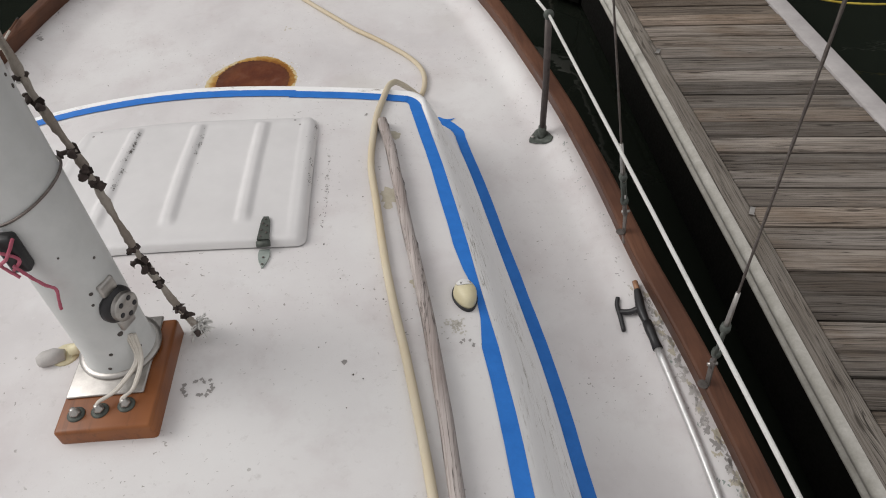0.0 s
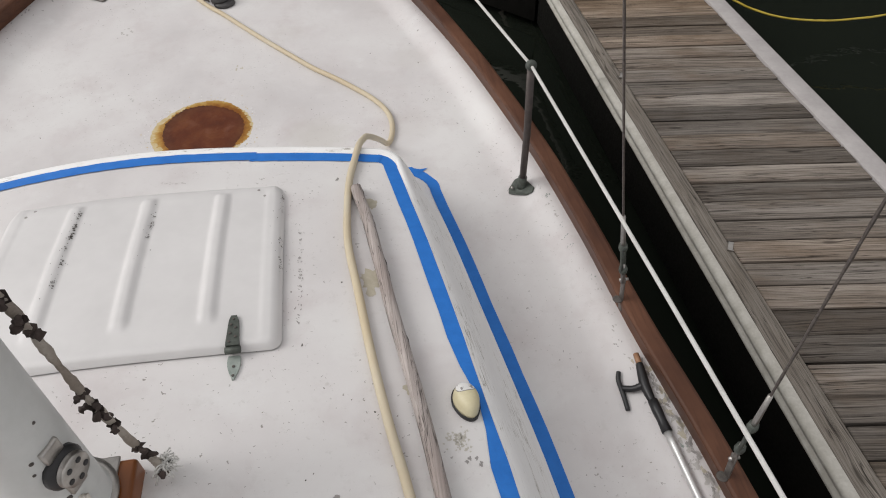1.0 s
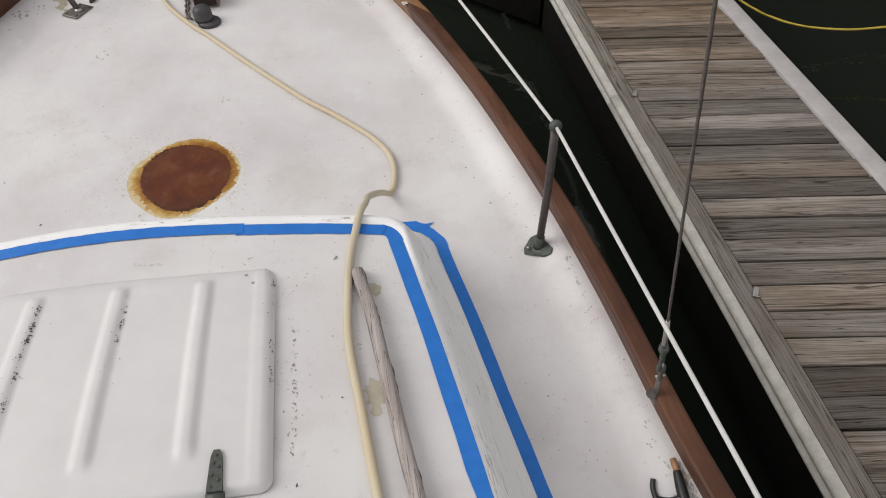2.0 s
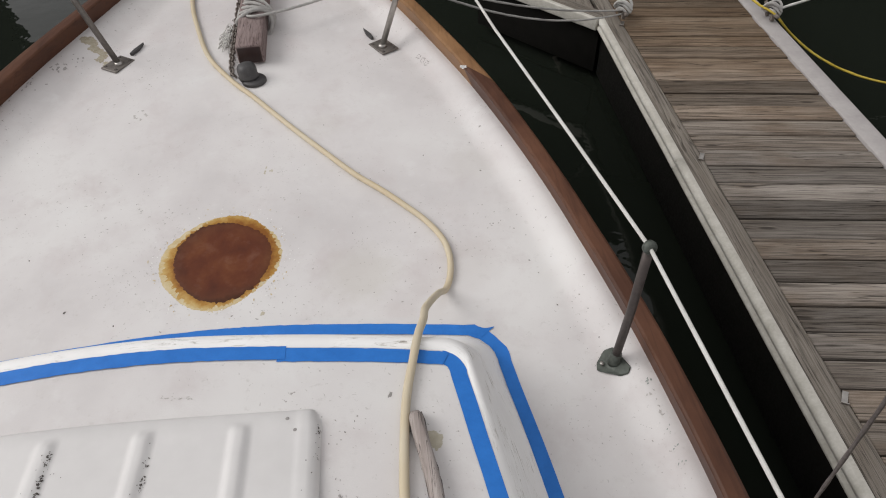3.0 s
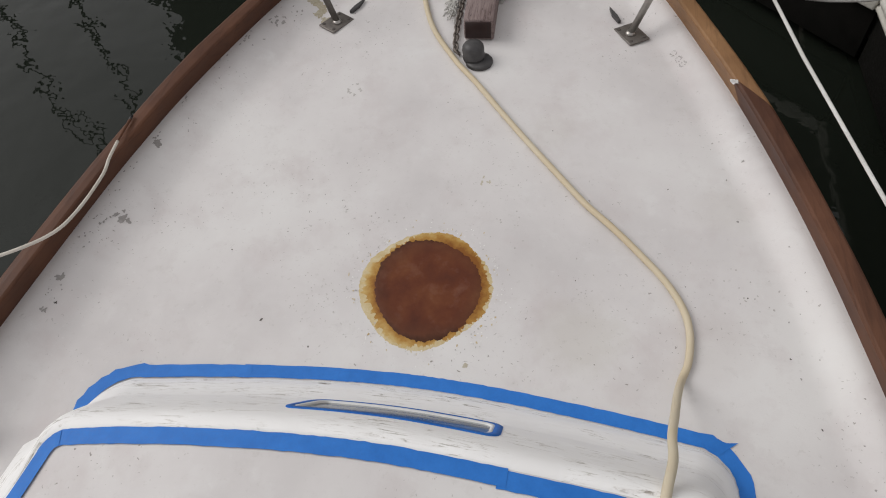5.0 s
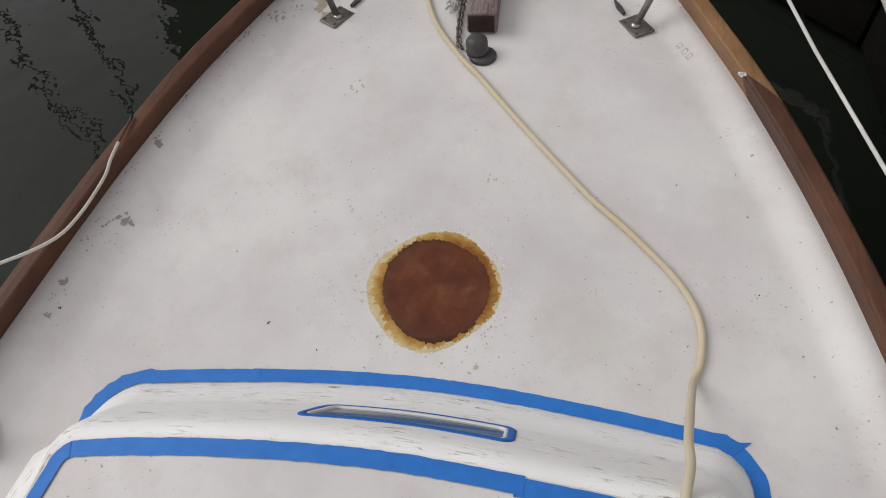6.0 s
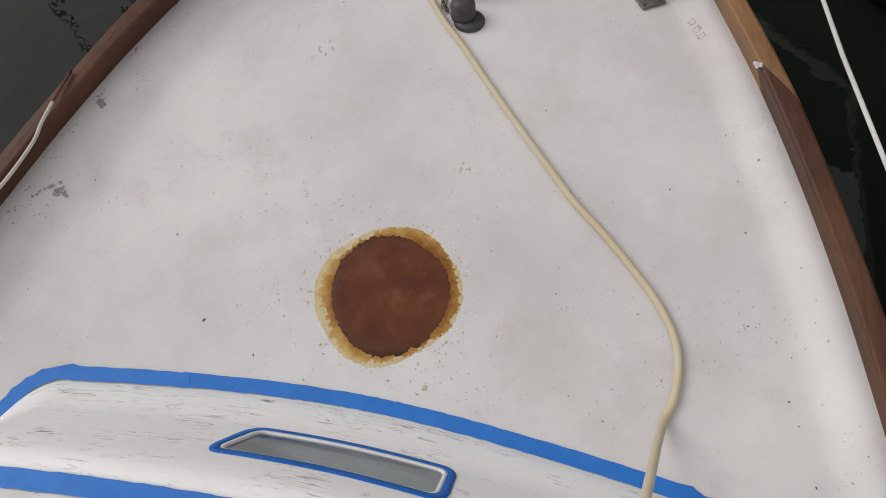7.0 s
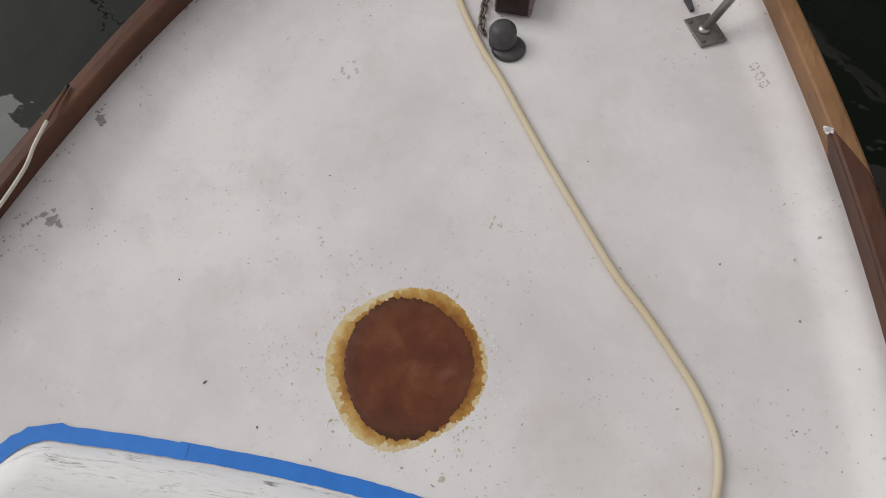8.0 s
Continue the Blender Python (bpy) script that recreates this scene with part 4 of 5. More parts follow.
def build_grab_rail(path, seed, wood=None):
    wood = wood or DRIFT
    rail = thing("grab_rail", "weathered grey wooden grab rail on the cabin top", "grab rail", "grab rails")
    pts = [Vector((x, y, roof_z(x, y))) for x, y in path]
    line = smooth_path(pts, 10)
    bm = bmesh.new()
    shape = [(-0.0115, 0.0), (-0.0150, 0.016), (-0.0125, 0.028), (-0.0055, 0.033), (0.0055, 0.033), (0.0125, 0.028), (0.0150, 0.016), (0.0115, 0.0)]
    length, rows = 0.0, []
    for i, p in enumerate(line):
        if i:
            length += (p - line[i - 1]).length
        d = (line[min(i + 1, len(line) - 1)] - line[max(i - 1, 0)]).normalized()
        s = d.cross(Vector((0, 0, 1))).normalized()
        end = min(1.0, 0.35 + length / 0.03)
        # low arches between the feet
        phase = (length - 0.10) / 0.30
        arch = max(0.0, math.sin((phase % 1.0) * 2 * math.pi - 0.9)) if length > 0.10 else 0
        lift = 0.014 * min(1, arch * 2.2)
        w = 0.0015 * noise.noise(Vector((length * 9, seed, 0)))
        rows.append([bm.verts.new(p + s * (a * (0.55 + 0.45 * end) + w) + Vector((0, 0, 0.004 + max(h * end, lift if h < 0.02 else 0) + (lift * 0.5 if h < 0.001 else 0)))) for a, h in shape])
    for a, b in zip(rows, rows[1:]):
        for k in range(len(shape)):
            bm.faces.new((a[k], a[(k + 1) % len(shape)], b[(k + 1) % len(shape)], b[k]))
    bm.faces.new(rows[0])
    bm.faces.new(rows[-1][::-1])
    part("bar", bm, wood, rail)
    for l in (0.10, 0.30, 0.36, 0.62, 0.68, 0.95):
        k = min(int(l / length * (len(line) - 2)), len(line) - 2)
        p, d = line[k], (line[k + 1] - line[k]).normalized()
        s = d.cross(Vector((0, 0, 1)))
        q = p - s * 0.0147 + Vector((0, 0, 0.010))
        part("split", sweep([q - d * 0.030, q - d * 0.008 - s * 0.001, q + d * 0.012 + s * 0.001, q + d * 0.030], lambda u: 0.0006 + 0.0022 * math.sin(u * 3.1), 6, wobble=0.4), GRIME, rail, "dark split in the wood")
    run = 0.05
    count = 0
    while count < 5:
        acc = 0.0
        for a, b in zip(line, line[1:]):
            acc += (b - a).length
            if acc >= run:
                d = (b - a).normalized()
                m = Matrix.Translation(a) @ Matrix.Rotation(math.atan2(d.y, d.x) - math.pi / 2, 4, "Z")
                part("foot", moved(box(-0.0112, 0.0112, -0.045, 0.045, -0.002, 0.02, 0.006), m), wood, rail)
                break
        run += 0.30
        count += 1
    return rail


def build_vent():
    x, y = 0.733, -1.522
    vent = thing("clam_vent", "small cream plastic clam-shaped vent on the cabin top edge", "vent")
    turn = pose(x, y, roof_z(x, y) - 0.002, -3, 9, 8)

    def egg(scale, zs):
        bm = bmesh.new()
        rings = []
        for f, z in zs:
            ring = []
            for k in range(28):
                a = 2 * math.pi * k / 28
                w = 0.0275 * (1 - 0.16 * max(0, -math.sin(a)))
                ring.append(bm.verts.new((w * scale * f * math.cos(a), 0.041 * scale * f * math.sin(a), z)))
            rings.append(ring)
        for a, b in zip(rings, rings[1:]):
            for k in range(28):
                bm.faces.new((a[k], a[(k + 1) % 28], b[(k + 1) % 28], b[k]))
        bm.faces.new(rings[0][::-1])
        bm.faces.new(rings[-1])
        return moved(bm, turn)

    part("gasket", egg(1.09, [(1, 0), (1, 0.006), (0.97, 0.007)]), BLACK, vent, "black rubber gasket")
    part("shell", egg(1.0, [(1.0, 0.006), (0.99, 0.012), (0.94, 0.022), (0.84, 0.030), (0.66, 0.036), (0.40, 0.039), (0.1, 0.040)]), CREAM, vent)
    rim_f, rim_z = (0.1, 0.40, 0.66, 0.84, 0.94, 0.99, 1.0), (0.040, 0.039, 0.036, 0.030, 0.022, 0.012, 0.006)

    def plate(half_x, half_y, lift):
        bm = bmesh.new()
        mid, prev = None, None
        height = lambda u, v: float(np.interp(math.hypot(u / 0.0275, v / 0.041), rim_f, rim_z)) + lift
        mid = bm.verts.new((0, 0.020, height(0, 0.020)))
        for j in range(1, 6):
            ring = []
            for k in range(32):
                a = 2 * math.pi * k / 32
                c, s = math.cos(a), math.sin(a)
                u = half_x * j / 5 * math.copysign(abs(c) ** 0.55, c)
                v = 0.020 + half_y * j / 5 * math.copysign(abs(s) ** 0.55, s)
                u *= 1 - 0.22 * max(0, (v - 0.020) / half_y)
                ring.append(bm.verts.new((u, v, height(u, v))))
            for k in range(32):
                if prev:
                    bm.faces.new((prev[k], prev[(k + 1) % 32], ring[(k + 1) % 32], ring[k]))
                else:
                    bm.faces.new((mid, ring[k], ring[(k + 1) % 32]))
            prev = ring
        return moved(bm, turn)

    part("plate_edge", plate(0.0205, 0.0150, 0.0004), BARE, vent, "grey seam round the plate")
    part("face_plate", plate(0.0193, 0.0138, 0.0010), WHITE, vent, "white plate with a worn unreadable print")
    for i in range(5):
        part("print_bar", moved(box(-0.0125 + i * 0.0053, -0.0085 + i * 0.0053, 0.0095, 0.0155, 0.0375, 0.0398, 0.0), turn), BARE, vent)
    return vent


def build_stanchion():
    x, y = 1.104, -0.523
    z = deck_z(x, y)
    post = thing("stanchion", "dark bronze stanchion post bolted to the deck edge", "stanchion")
    bm = slab([(x - 0.045, y - 0.012), (x - 0.040, y + 0.012), (x - 0.012, y + 0.045), (x + 0.012, y + 0.044), (x + 0.040, y - 0.030), (x + 0.030, y - 0.046), (x + 0.010, y - 0.044)], lambda a, b: deck_z(a, b), lambda a, b: deck_z(a, b) + 0.006)
    bmesh.ops.bevel(bm, geom=[e for e in bm.edges], offset=0.003, segments=1, affect="EDGES")
    base = part("base_plate", bm, BRONZE, post, "verdigris bronze three-cornered base plate", smooth=False)
    part("socket", lathe([(0.0185, 0.0), (0.0165, 0.014), (0.0150, 0.03), (0.0148, 0.045), (0.0135, 0.046)], 20, (x + 0.004, y, z + 0.004)), BRONZE, post)
    part("tube", sweep([(x + 0.004, y, z + 0.03), (x + 0.002, y - 0.018, 0.22), (1.096, -0.563, 0.462)], 0.0116, 16, wobble=0.04), BROWN_BRONZE, post)
    part("cap", moved(lathe([(0.010, -0.010), (0.0155, -0.007), (0.017, 0.0), (0.0155, 0.007), (0.010, 0.010)], 18), pose(1.096, -0.563, 0.468, 78, 0, 8)), BRONZE, post, "bronze eye for the lifeline")
    for dx, dy in ((-0.030, 0.0), (0.0, 0.033), (0.022, -0.032)):
        part("bolt", lathe([(0.006, 0), (0.006, 0.003), (0.003, 0.0045), (0.001, 0.0046)], 12, (x + dx, y + dy, z + 0.0058)), STEEL, base, "steel bolt head")
    return post


def build_lifeline():
    pts = [(1.225, -3.6, 0.50), (1.180, -2.2, 0.478), (1.146, -1.5, 0.475), (1.096, -0.563, 0.468), (1.02, -0.15, 0.472), (0.916, 0.488, 0.452), (0.876, 0.76, 0.45), (0.80, 1.25, 0.47), (0.705, 1.62, 0.56)]
    bm = bmesh.new()
    line = []
    for a, b in zip(pts, pts[1:]):
        line += [Vector(a).lerp(Vector(b), k / 30) for k in range(30)]
    sweep(line + [Vector(pts[-1])], 0.0047, 9, bm)
    ob = part("lifeline", bm, LIFEROPE)
    return tagged(ob, "taut white rope lifeline through the stanchion top", "rope")


def build_shroud(foot, top, seed):
    """Chainplate eye on the rail, toggle, turnbuckle and wire."""
    s = thing("shroud", "rigging wire with bronze turnbuckle pinned at the toe rail", "shroud", "shrouds")
    a, b = Vector(foot), Vector(top)
    d = (b - a).normalized()
    at = lambda l: a + d * l
    bm = box(-0.0025, 0.0025, -0.009, 0.009, -0.12, 0.026, 0.002)
    part("chainplate", moved(bm, pose(a.x, a.y, a.z, 0, -6, 10)), OLD_STEEL, s, "tarnished steel chainplate")
    part("clevis_pin", sweep([a + Vector((-0.012, 0, 0.012)), a + Vector((0.012, 0, 0.012))], 0.0045, 12), STEEL, s, "bright pin")
    part("toggle", sweep([at(0.0), at(0.03), at(0.055)], lambda t: 0.0075 - 0.002 * t, 12), OLD_STEEL, s)
    side = d.orthogonal().normalized() * 0.0072
    body = new("turnbuckle")
    body.parent = s
    tagged(body, "dark bronze open-bodied turnbuckle")
    for k in (-1, 1):
        part("bar", sweep([at(0.065) + side * k, at(0.165) + side * k], 0.0045, 8), BRONZE, body)
    for l in (0.060, 0.160):
        part("boss", sweep([at(l - 0.008), at(l), at(l + 0.014)], lambda t: 0.0125 - 0.004 * abs(t - 0.5), 12), BRONZE, body)
    part("screw", sweep([at(0.04), at(0.085)], 0.0055, 10), STEEL, body)
    part("swage", sweep([at(0.145), at(0.20), at(0.29)], lambda t: 0.0072 - 0.0022 * t, 12), STEEL, s)
    n = 160
    part("wire", sweep([at(0.27 + (b - a).length * k / n) for k in range(n)], 0.0028, 8, lobes=4, twist=150), RIG, s)
    part("rail_stain", lathe([(0.014, 0), (0.012, 0.0012), (0.007, 0.0016)], 18, (a.x - 0.004, a.y, rail_z(1, a.y) - 0.002)), GRIME, s, "dark stained foot")
    return s


def build_boathook():
    hook = thing("boat_hook", "boat hook with black plastic head on an aluminium pole", "boat hook")
    path = [(1.248, -1.28), (1.248, -1.40), (1.263, -1.60), (1.280, -1.89), (1.298, -2.6), (1.30, -3.4)]
    lay = lambda x, y, h=0.014: Vector((x + 0.008, y, deck_z(x + 0.008, y) + h))
    line = [Vector((x, y, deck_z(x, y) + 0.015)) for x, y in path]
    line = smooth_path(line, 6)
    part("pole", sweep([p for p in line if p.y < -1.46], 0.0105, 14), ALLOY, hook, "dull aluminium pole")
    part("socket", sweep([p for p in line if -1.52 < p.y < -1.38], lambda t: 0.013 + 0.002 * math.sin(t * 9), 14), BLACK, hook)
    part("tip", sweep([lay(1.242, -1.262), lay(1.241, -1.298)], lambda t: 0.008 + 0.002 * math.sin(t * 3.1), 12), CORK, hook, "reddish brown tip")
    body = [lay(1.241, -1.292), lay(1.238, -1.325, 0.014), lay(1.235, -1.36, 0.016), lay(1.239, -1.405, 0.015)]
    part("head", sweep(smooth_path(body, 5), lambda t: 0.0095 + 0.004 * math.sin(t * 3.14), 14), BLACK, hook)
    arm = [lay(1.234, -1.353, 0.016), lay(1.208, -1.352, 0.016), lay(1.185, -1.338, 0.014)]
    part("arm", sweep(smooth_path(arm, 5), lambda t: 0.0100 - 0.002 * t, 12), BLACK, hook)
    barb = [lay(1.189, -1.290, 0.012), lay(1.182, -1.312, 0.012), lay(1.182, -1.352, 0.012), lay(1.181, -1.398, 0.010)]
    part("barb", sweep(smooth_path(barb, 5), lambda t: 0.0070 - 0.0015 * abs(t - 0.4), 12), BLACK, hook)
    return hook


def build_hose():
    lay = lambda x, y, h=0.0097: Vector((x, y, deck_z(x, y) + h))
    top = lambda x, y, h=0.0097: Vector((x, y, roof_z(x, y) + h))
    pts = [lay(-0.35, 1.95), lay(-0.318, 1.60), lay(-0.266, 1.372), lay(-0.186, 1.122), lay(-0.073, 0.936), lay(0.023, 0.816), lay(0.122, 0.684), lay(0.230, 0.545), lay(0.325, 0.428), lay(0.416, 0.318), lay(0.499, 0.236), lay(0.577, 0.150), lay(0.641, 0.072), lay(0.686, -0.010),
           lay(0.701, -0.086), lay(0.694, -0.165), lay(0.674, -0.222, 0.016), Vector((0.648, -0.295, 0.068)), Vector((0.622, -0.385, 0.148)), Vector((0.599, -0.472, 0.218)), Vector((0.590, -0.540, 0.260)), Vector((0.574, -0.600, 0.284)), top(0.556, -0.68, 0.012), top(0.536, -0.775), top(0.524, -0.90), top(0.519, -1.04), top(0.533, -1.20), top(0.551, -1.40), top(0.572, -1.57), top(0.595, -1.72), top(0.628, -2.0), top(0.66, -2.4), top(0.69, -3.2)]
    ob = part("hose", sweep(smooth_path(pts, 10), 0.0100, 12, wobble=0.03), HOSE)
    return tagged(ob, "cream rubber hose lying across the foredeck and cabin", "hose")


def build_patch():
    cx, cy = -0.005, -0.018
    patch = thing("deck_patch", "round brown epoxy patch with ragged amber edge in the deck", "deck patch")

    def disc(r_of, lift, rings, dish=0.0):
        bm = bmesh.new()
        n = 480
        mid = bm.verts.new((cx, cy, deck_z(cx, cy) + lift - dish))
        prev = None
        for j in range(1, rings + 1):
            f = j / rings
            ring = []
            for k in range(n):
                a = 2 * math.pi * k / n
                r = r_of(a) * f
                x, y = cx + r * math.cos(a), cy + r * math.sin(a)
                ring.append(bm.verts.new((x, y, deck_z(x, y) + lift - dish * (1 - f ** 6) + (0.0 if j < rings else -lift - 0.001))))
            for k in range(n):
                if prev:
                    bm.faces.new((prev[k], prev[(k + 1) % n], ring[(k + 1) % n], ring[k]))
                else:
                    bm.faces.new((mid, ring[k], ring[(k + 1) % n]))
            prev = ring
        return bm

    def ragged(a, s, amp):
        c, d = math.cos(a), math.sin(a)
        return amp * (1.2 * noise.noise(Vector((c * 1.3, d * 1.3, s))) + 0.8 * noise.noise(Vector((c * s, d * s, 3))) + 0.5 * noise.noise(Vector((c * s * 3.1, d * s * 3.1, 9))) + 0.22 * noise.noise(Vector((c * s * 9, d * s * 9, 5))))

    def lobes(a, mean, terms):
        return mean + sum(c * math.cos((k + 1) * a) + d * math.sin((k + 1) * a) for k, (c, d) in enumerate(terms))

    RIM_LOBES = ((-0.0050, -0.0005), (-0.0005, 0.0026), (0.0012, 0.0030), (0.0049, -0.0029))
    FILL_LOBES = ((-0.0050, -0.0020), (-0.0065, -0.0043), (0.0007, 0.0030), (0.0007, 0.0008))
    part("resin_smear", disc(lambda a: lobes(a, 0.2035, RIM_LOBES) + ragged(a, 7, 0.006) + ragged(a, 21, 0.004), 0.0011, 6), EPOXY_SMEAR, patch, "pale yellowed resin smear")
    part("resin_edge", disc(lambda a: lobes(a, 0.1945, RIM_LOBES) + ragged(a, 6, 0.007) + ragged(a, 19, 0.0045), 0.0021, 6), RIM, patch, "ragged amber resin edge")
    part("fill", disc(lambda a: lobes(a, 0.1675, FILL_LOBES) + ragged(a, 7, 0.006) + ragged(a, 15, 0.003), 0.0034, 12, 0.0012), CORE, patch, "smooth reddish brown epoxy fill")
    # crumbs and scratches round the rim
    rng = random.Random(31)
    for name, m, count, size, label in (("crumb", WHITE, 90, 0.0015, "white sanded crumbs"), ("scratch", SCUFF, 70, 0.0012, "grey scratches"), ("drip", EPOXY_SMEAR, 40, 0.0020, "yellowed resin drips")):
        bm = bmesh.new()
        for _ in range(count):
            a, r = rng.uniform(0, 2 * math.pi), 0.198 + abs(rng.gauss(0, 0.020))
            flake(bm, cx - 0.008 + r * math.cos(a), cy + r * math.sin(a), size * rng.uniform(0.4, 1.3), rng, deck_z, rng.uniform(1, 2.5))
        tagged(part(name, bm, m, patch, label, smooth=False), kind="stuff")
    return patch


def build_mast():
    cx, cy = 0.016, -1.668
    z0 = roof_z(cx, cy)
    step = thing("mast_step", "varnished wooden mast step block with steel plate and bolts", "mast step")
    bm = box(-0.069, 0.115, -1.856, -1.597, z0 - 0.012, z0 + 0.040, 0.008, 3)
    part("block", bm, STEP_WOOD, step)
    part("plate", box(-0.064, 0.086, -1.782, -1.592, z0 + 0.0395, z0 + 0.046, 0.003), STEEL, step, "dull grey steel plate")
    for x, y in ((-0.034, -1.818), (0.010, -1.814), (0.058, -1.806)):
        part("washer", lathe([(0.0165, 0.0), (0.0165, 0.003), (0.012, 0.0045)], 20, (x, y, z0 + 0.039)), BRONZE, step)
        part("bolt", lathe([(0.0105, 0.0), (0.0105, 0.008), (0.006, 0.011), (0.006, 0.017), (0.002, 0.018)], 6, (x, y, z0 + 0.042)), STEEL, step, "worn bolt head")
    mast = thing("mast", "white painted mast with worn fittings standing on its step", "mast")
    r = 0.067
    prof = [(r + 0.004, z0 + 0.046), (r + 0.005, z0 + 0.052), (r, z0 + 0.060)] + [(r, z0 + 0.06 + 0.14 * k) for k in range(1, 30)]
    part("tube", lathe(prof, 48, (cx, cy, 0)), MASTW, mast)
    part("collar", lathe([(r + 0.014, z0 + 0.046), (r + 0.014, z0 + 0.052), (r + 0.004, z0 + 0.054)], 40, (cx, cy, 0)), STEEL, mast, "steel collar")
    ring = [Vector((cx + (r + 0.003) * math.cos(a), cy + (r + 0.003) * math.sin(a), 0.80 + 0.03 * math.cos(a - 0.2))) for a in np.linspace(0, 2 * math.pi, 49)]
    part("wire_band", sweep(ring, 0.0024, 8, caps=False), RIG, mast, "thin dark wire round the mast")
    # cheek block with a pierced sheave
    block = new("cheek_block")
    block.parent = mast
    tagged(block, "dark cheek block with a pierced grey sheave")
    out = pose(cx + 0.060, cy - 0.030, 0.545, 0, 90, -24)
    part("cheek", moved(lathe([(0.036, -0.006), (0.036, 0.004), (0.030, 0.012)], 24), out), BLACK, block)
    part("sheave", moved(lathe([(0.027, 0.010), (0.029, 0.014), (0.024, 0.017), (0.029, 0.021), (0.027, 0.024), (0.008, 0.025)], 26), out), STEEL, block)
    for k in range(5):
        a = 2 * math.pi * k / 5
        part("sheave_hole", moved(lathe([(0.0052, 0.0238), (0.0052, 0.0255), (0.003, 0.0257)], 10, (0.0175 * math.cos(a), 0.0175 * math.sin(a), 0)), out), BLACK, block)
    for dz in (-0.048, 0.045):
        part("lug", moved(box(-0.015, 0.015, -0.018, 0.018, -0.005, 0.006, 0.004), out @ pose(dz, 0, 0)), STEEL, block)
    # worn spots and rivets
    rng = random.Random(8)
    for a, z, s in ((-1.75, 0.86, 0.012), (-1.72, 0.842, 0.010), (-1.78, 0.83, 0.008), (-0.9, 0.60, 0.004), (-1.0, 0.575, 0.003), (-0.8, 0.48, 0.006), (-0.6, 0.455, 0.005), (-1.3, 0.44, 0.004), (-1.55, 0.40, 0.004), (-0.5, 0.42, 0.004), (-0.35, 0.66, 0.003), (0.2, 0.98, 0.004), (0.15, 1.0, 0.003), (-1.1, 0.70, 0.002)):
        p = Vector((cx + r * math.cos(a), cy + r * math.sin(a), z))
        m = Matrix.Translation(p) @ Vector((math.cos(a), math.sin(a), 0)).to_track_quat("Z", "Y").to_matrix().to_4x4()
        part("worn_spot", moved(lathe([(s, -0.001), (s * 0.9, 0.0010), (s * 0.3, 0.0014)], 9), m @ pose(0, 0, 0, 0, 0, rng.uniform(0, 90))), GRIME, mast)
    # a jam cleat with faded cord
    cleat = Vector((cx - 0.018, cy - r - 0.010, 0.745))
    part("mast_cleat", moved(box(-0.016, 0.016, -0.012, 0.012, -0.045, 0.03, 0.006), Matrix.Translation(cleat)), BLACK, mast, "dark cleat on the mast")
    for i, pts in enumerate(([(-0.03, -0.012, 0.03), (-0.01, -0.020, 0.015), (0.012, -0.014, -0.01), (-0.004, -0.018, -0.03)], [(0.02, -0.010, 0.03), (0.0, -0.022, 0.0), (-0.02, -0.016, -0.02), (0.0, -0.02, -0.045)],
                              [(0.0, -0.018, -0.02), (0.012, -0.016, -0.05), (0.022, -0.010, -0.078), (0.034, -0.010, -0.090), (0.030, -0.014, -0.112), (0.024, -0.014, -0.135)])):
        part("cord", sweep(smooth_path([cleat + Vector(p) for p in pts], 6), 0.0028, 7, lobes=3, twist=500), PINK, mast, "faded pink cord")
    # wires that leave the mast foot for the bolts
    lead = Vector((cx + 0.056, cy - 0.050, z0 + 0.10))
    for i, (bx, by, m) in enumerate(((0.010, -1.812, CABLE), (0.010, -1.814, CABLE), (0.058, -1.806, CABLE), (0.054, -1.808, CABLE))):
        pts = [lead + Vector((0.006 * i - 0.008, 0.012, 0.03)), lead + Vector((0.004 * i, -0.012, -0.02)), Vector(((lead.x + bx) / 2 + 0.004 * i, -1.782, z0 + 0.062)), Vector((bx + 0.003, by + 0.006, z0 + 0.060)), Vector((bx, by, z0 + 0.054))]
        part("wire_lead", sweep(smooth_path(pts, 6), 0.0042 if m is BLACK else 0.0032, 8), m, mast, "black taped wire" if m is BLACK else "white wire")
    # a worn halyard knotted with ties
    line_ = thing("halyard", "dirty frayed rope with dark knotted ties beside the mast", "rope")
    pts = [Vector(p) for p in ((0.160, -1.622, z0 + 0.008), (0.146, -1.608, z0 + 0.034), (0.130, -1.600, 0.402), (0.116, -1.600, 0.485), (0.102, -1.600, 0.58), (0.094, -1.600, 0.70), (0.086, -1.598, 0.80), (0.066, -1.592, 0.91), (0.058, -1.588, 1.05), (0.05, -1.586, 1.25), (0.05, -1.586, 1.6))]
    run = smooth_path(pts, 10)
    part("rope", sweep(run, lambda s: 0.0066 + 0.0014 * math.sin(s * 90), 10, lobes=3, twist=260, wobble=0.14), OLDROPE, line_)
    rng = random.Random(3)
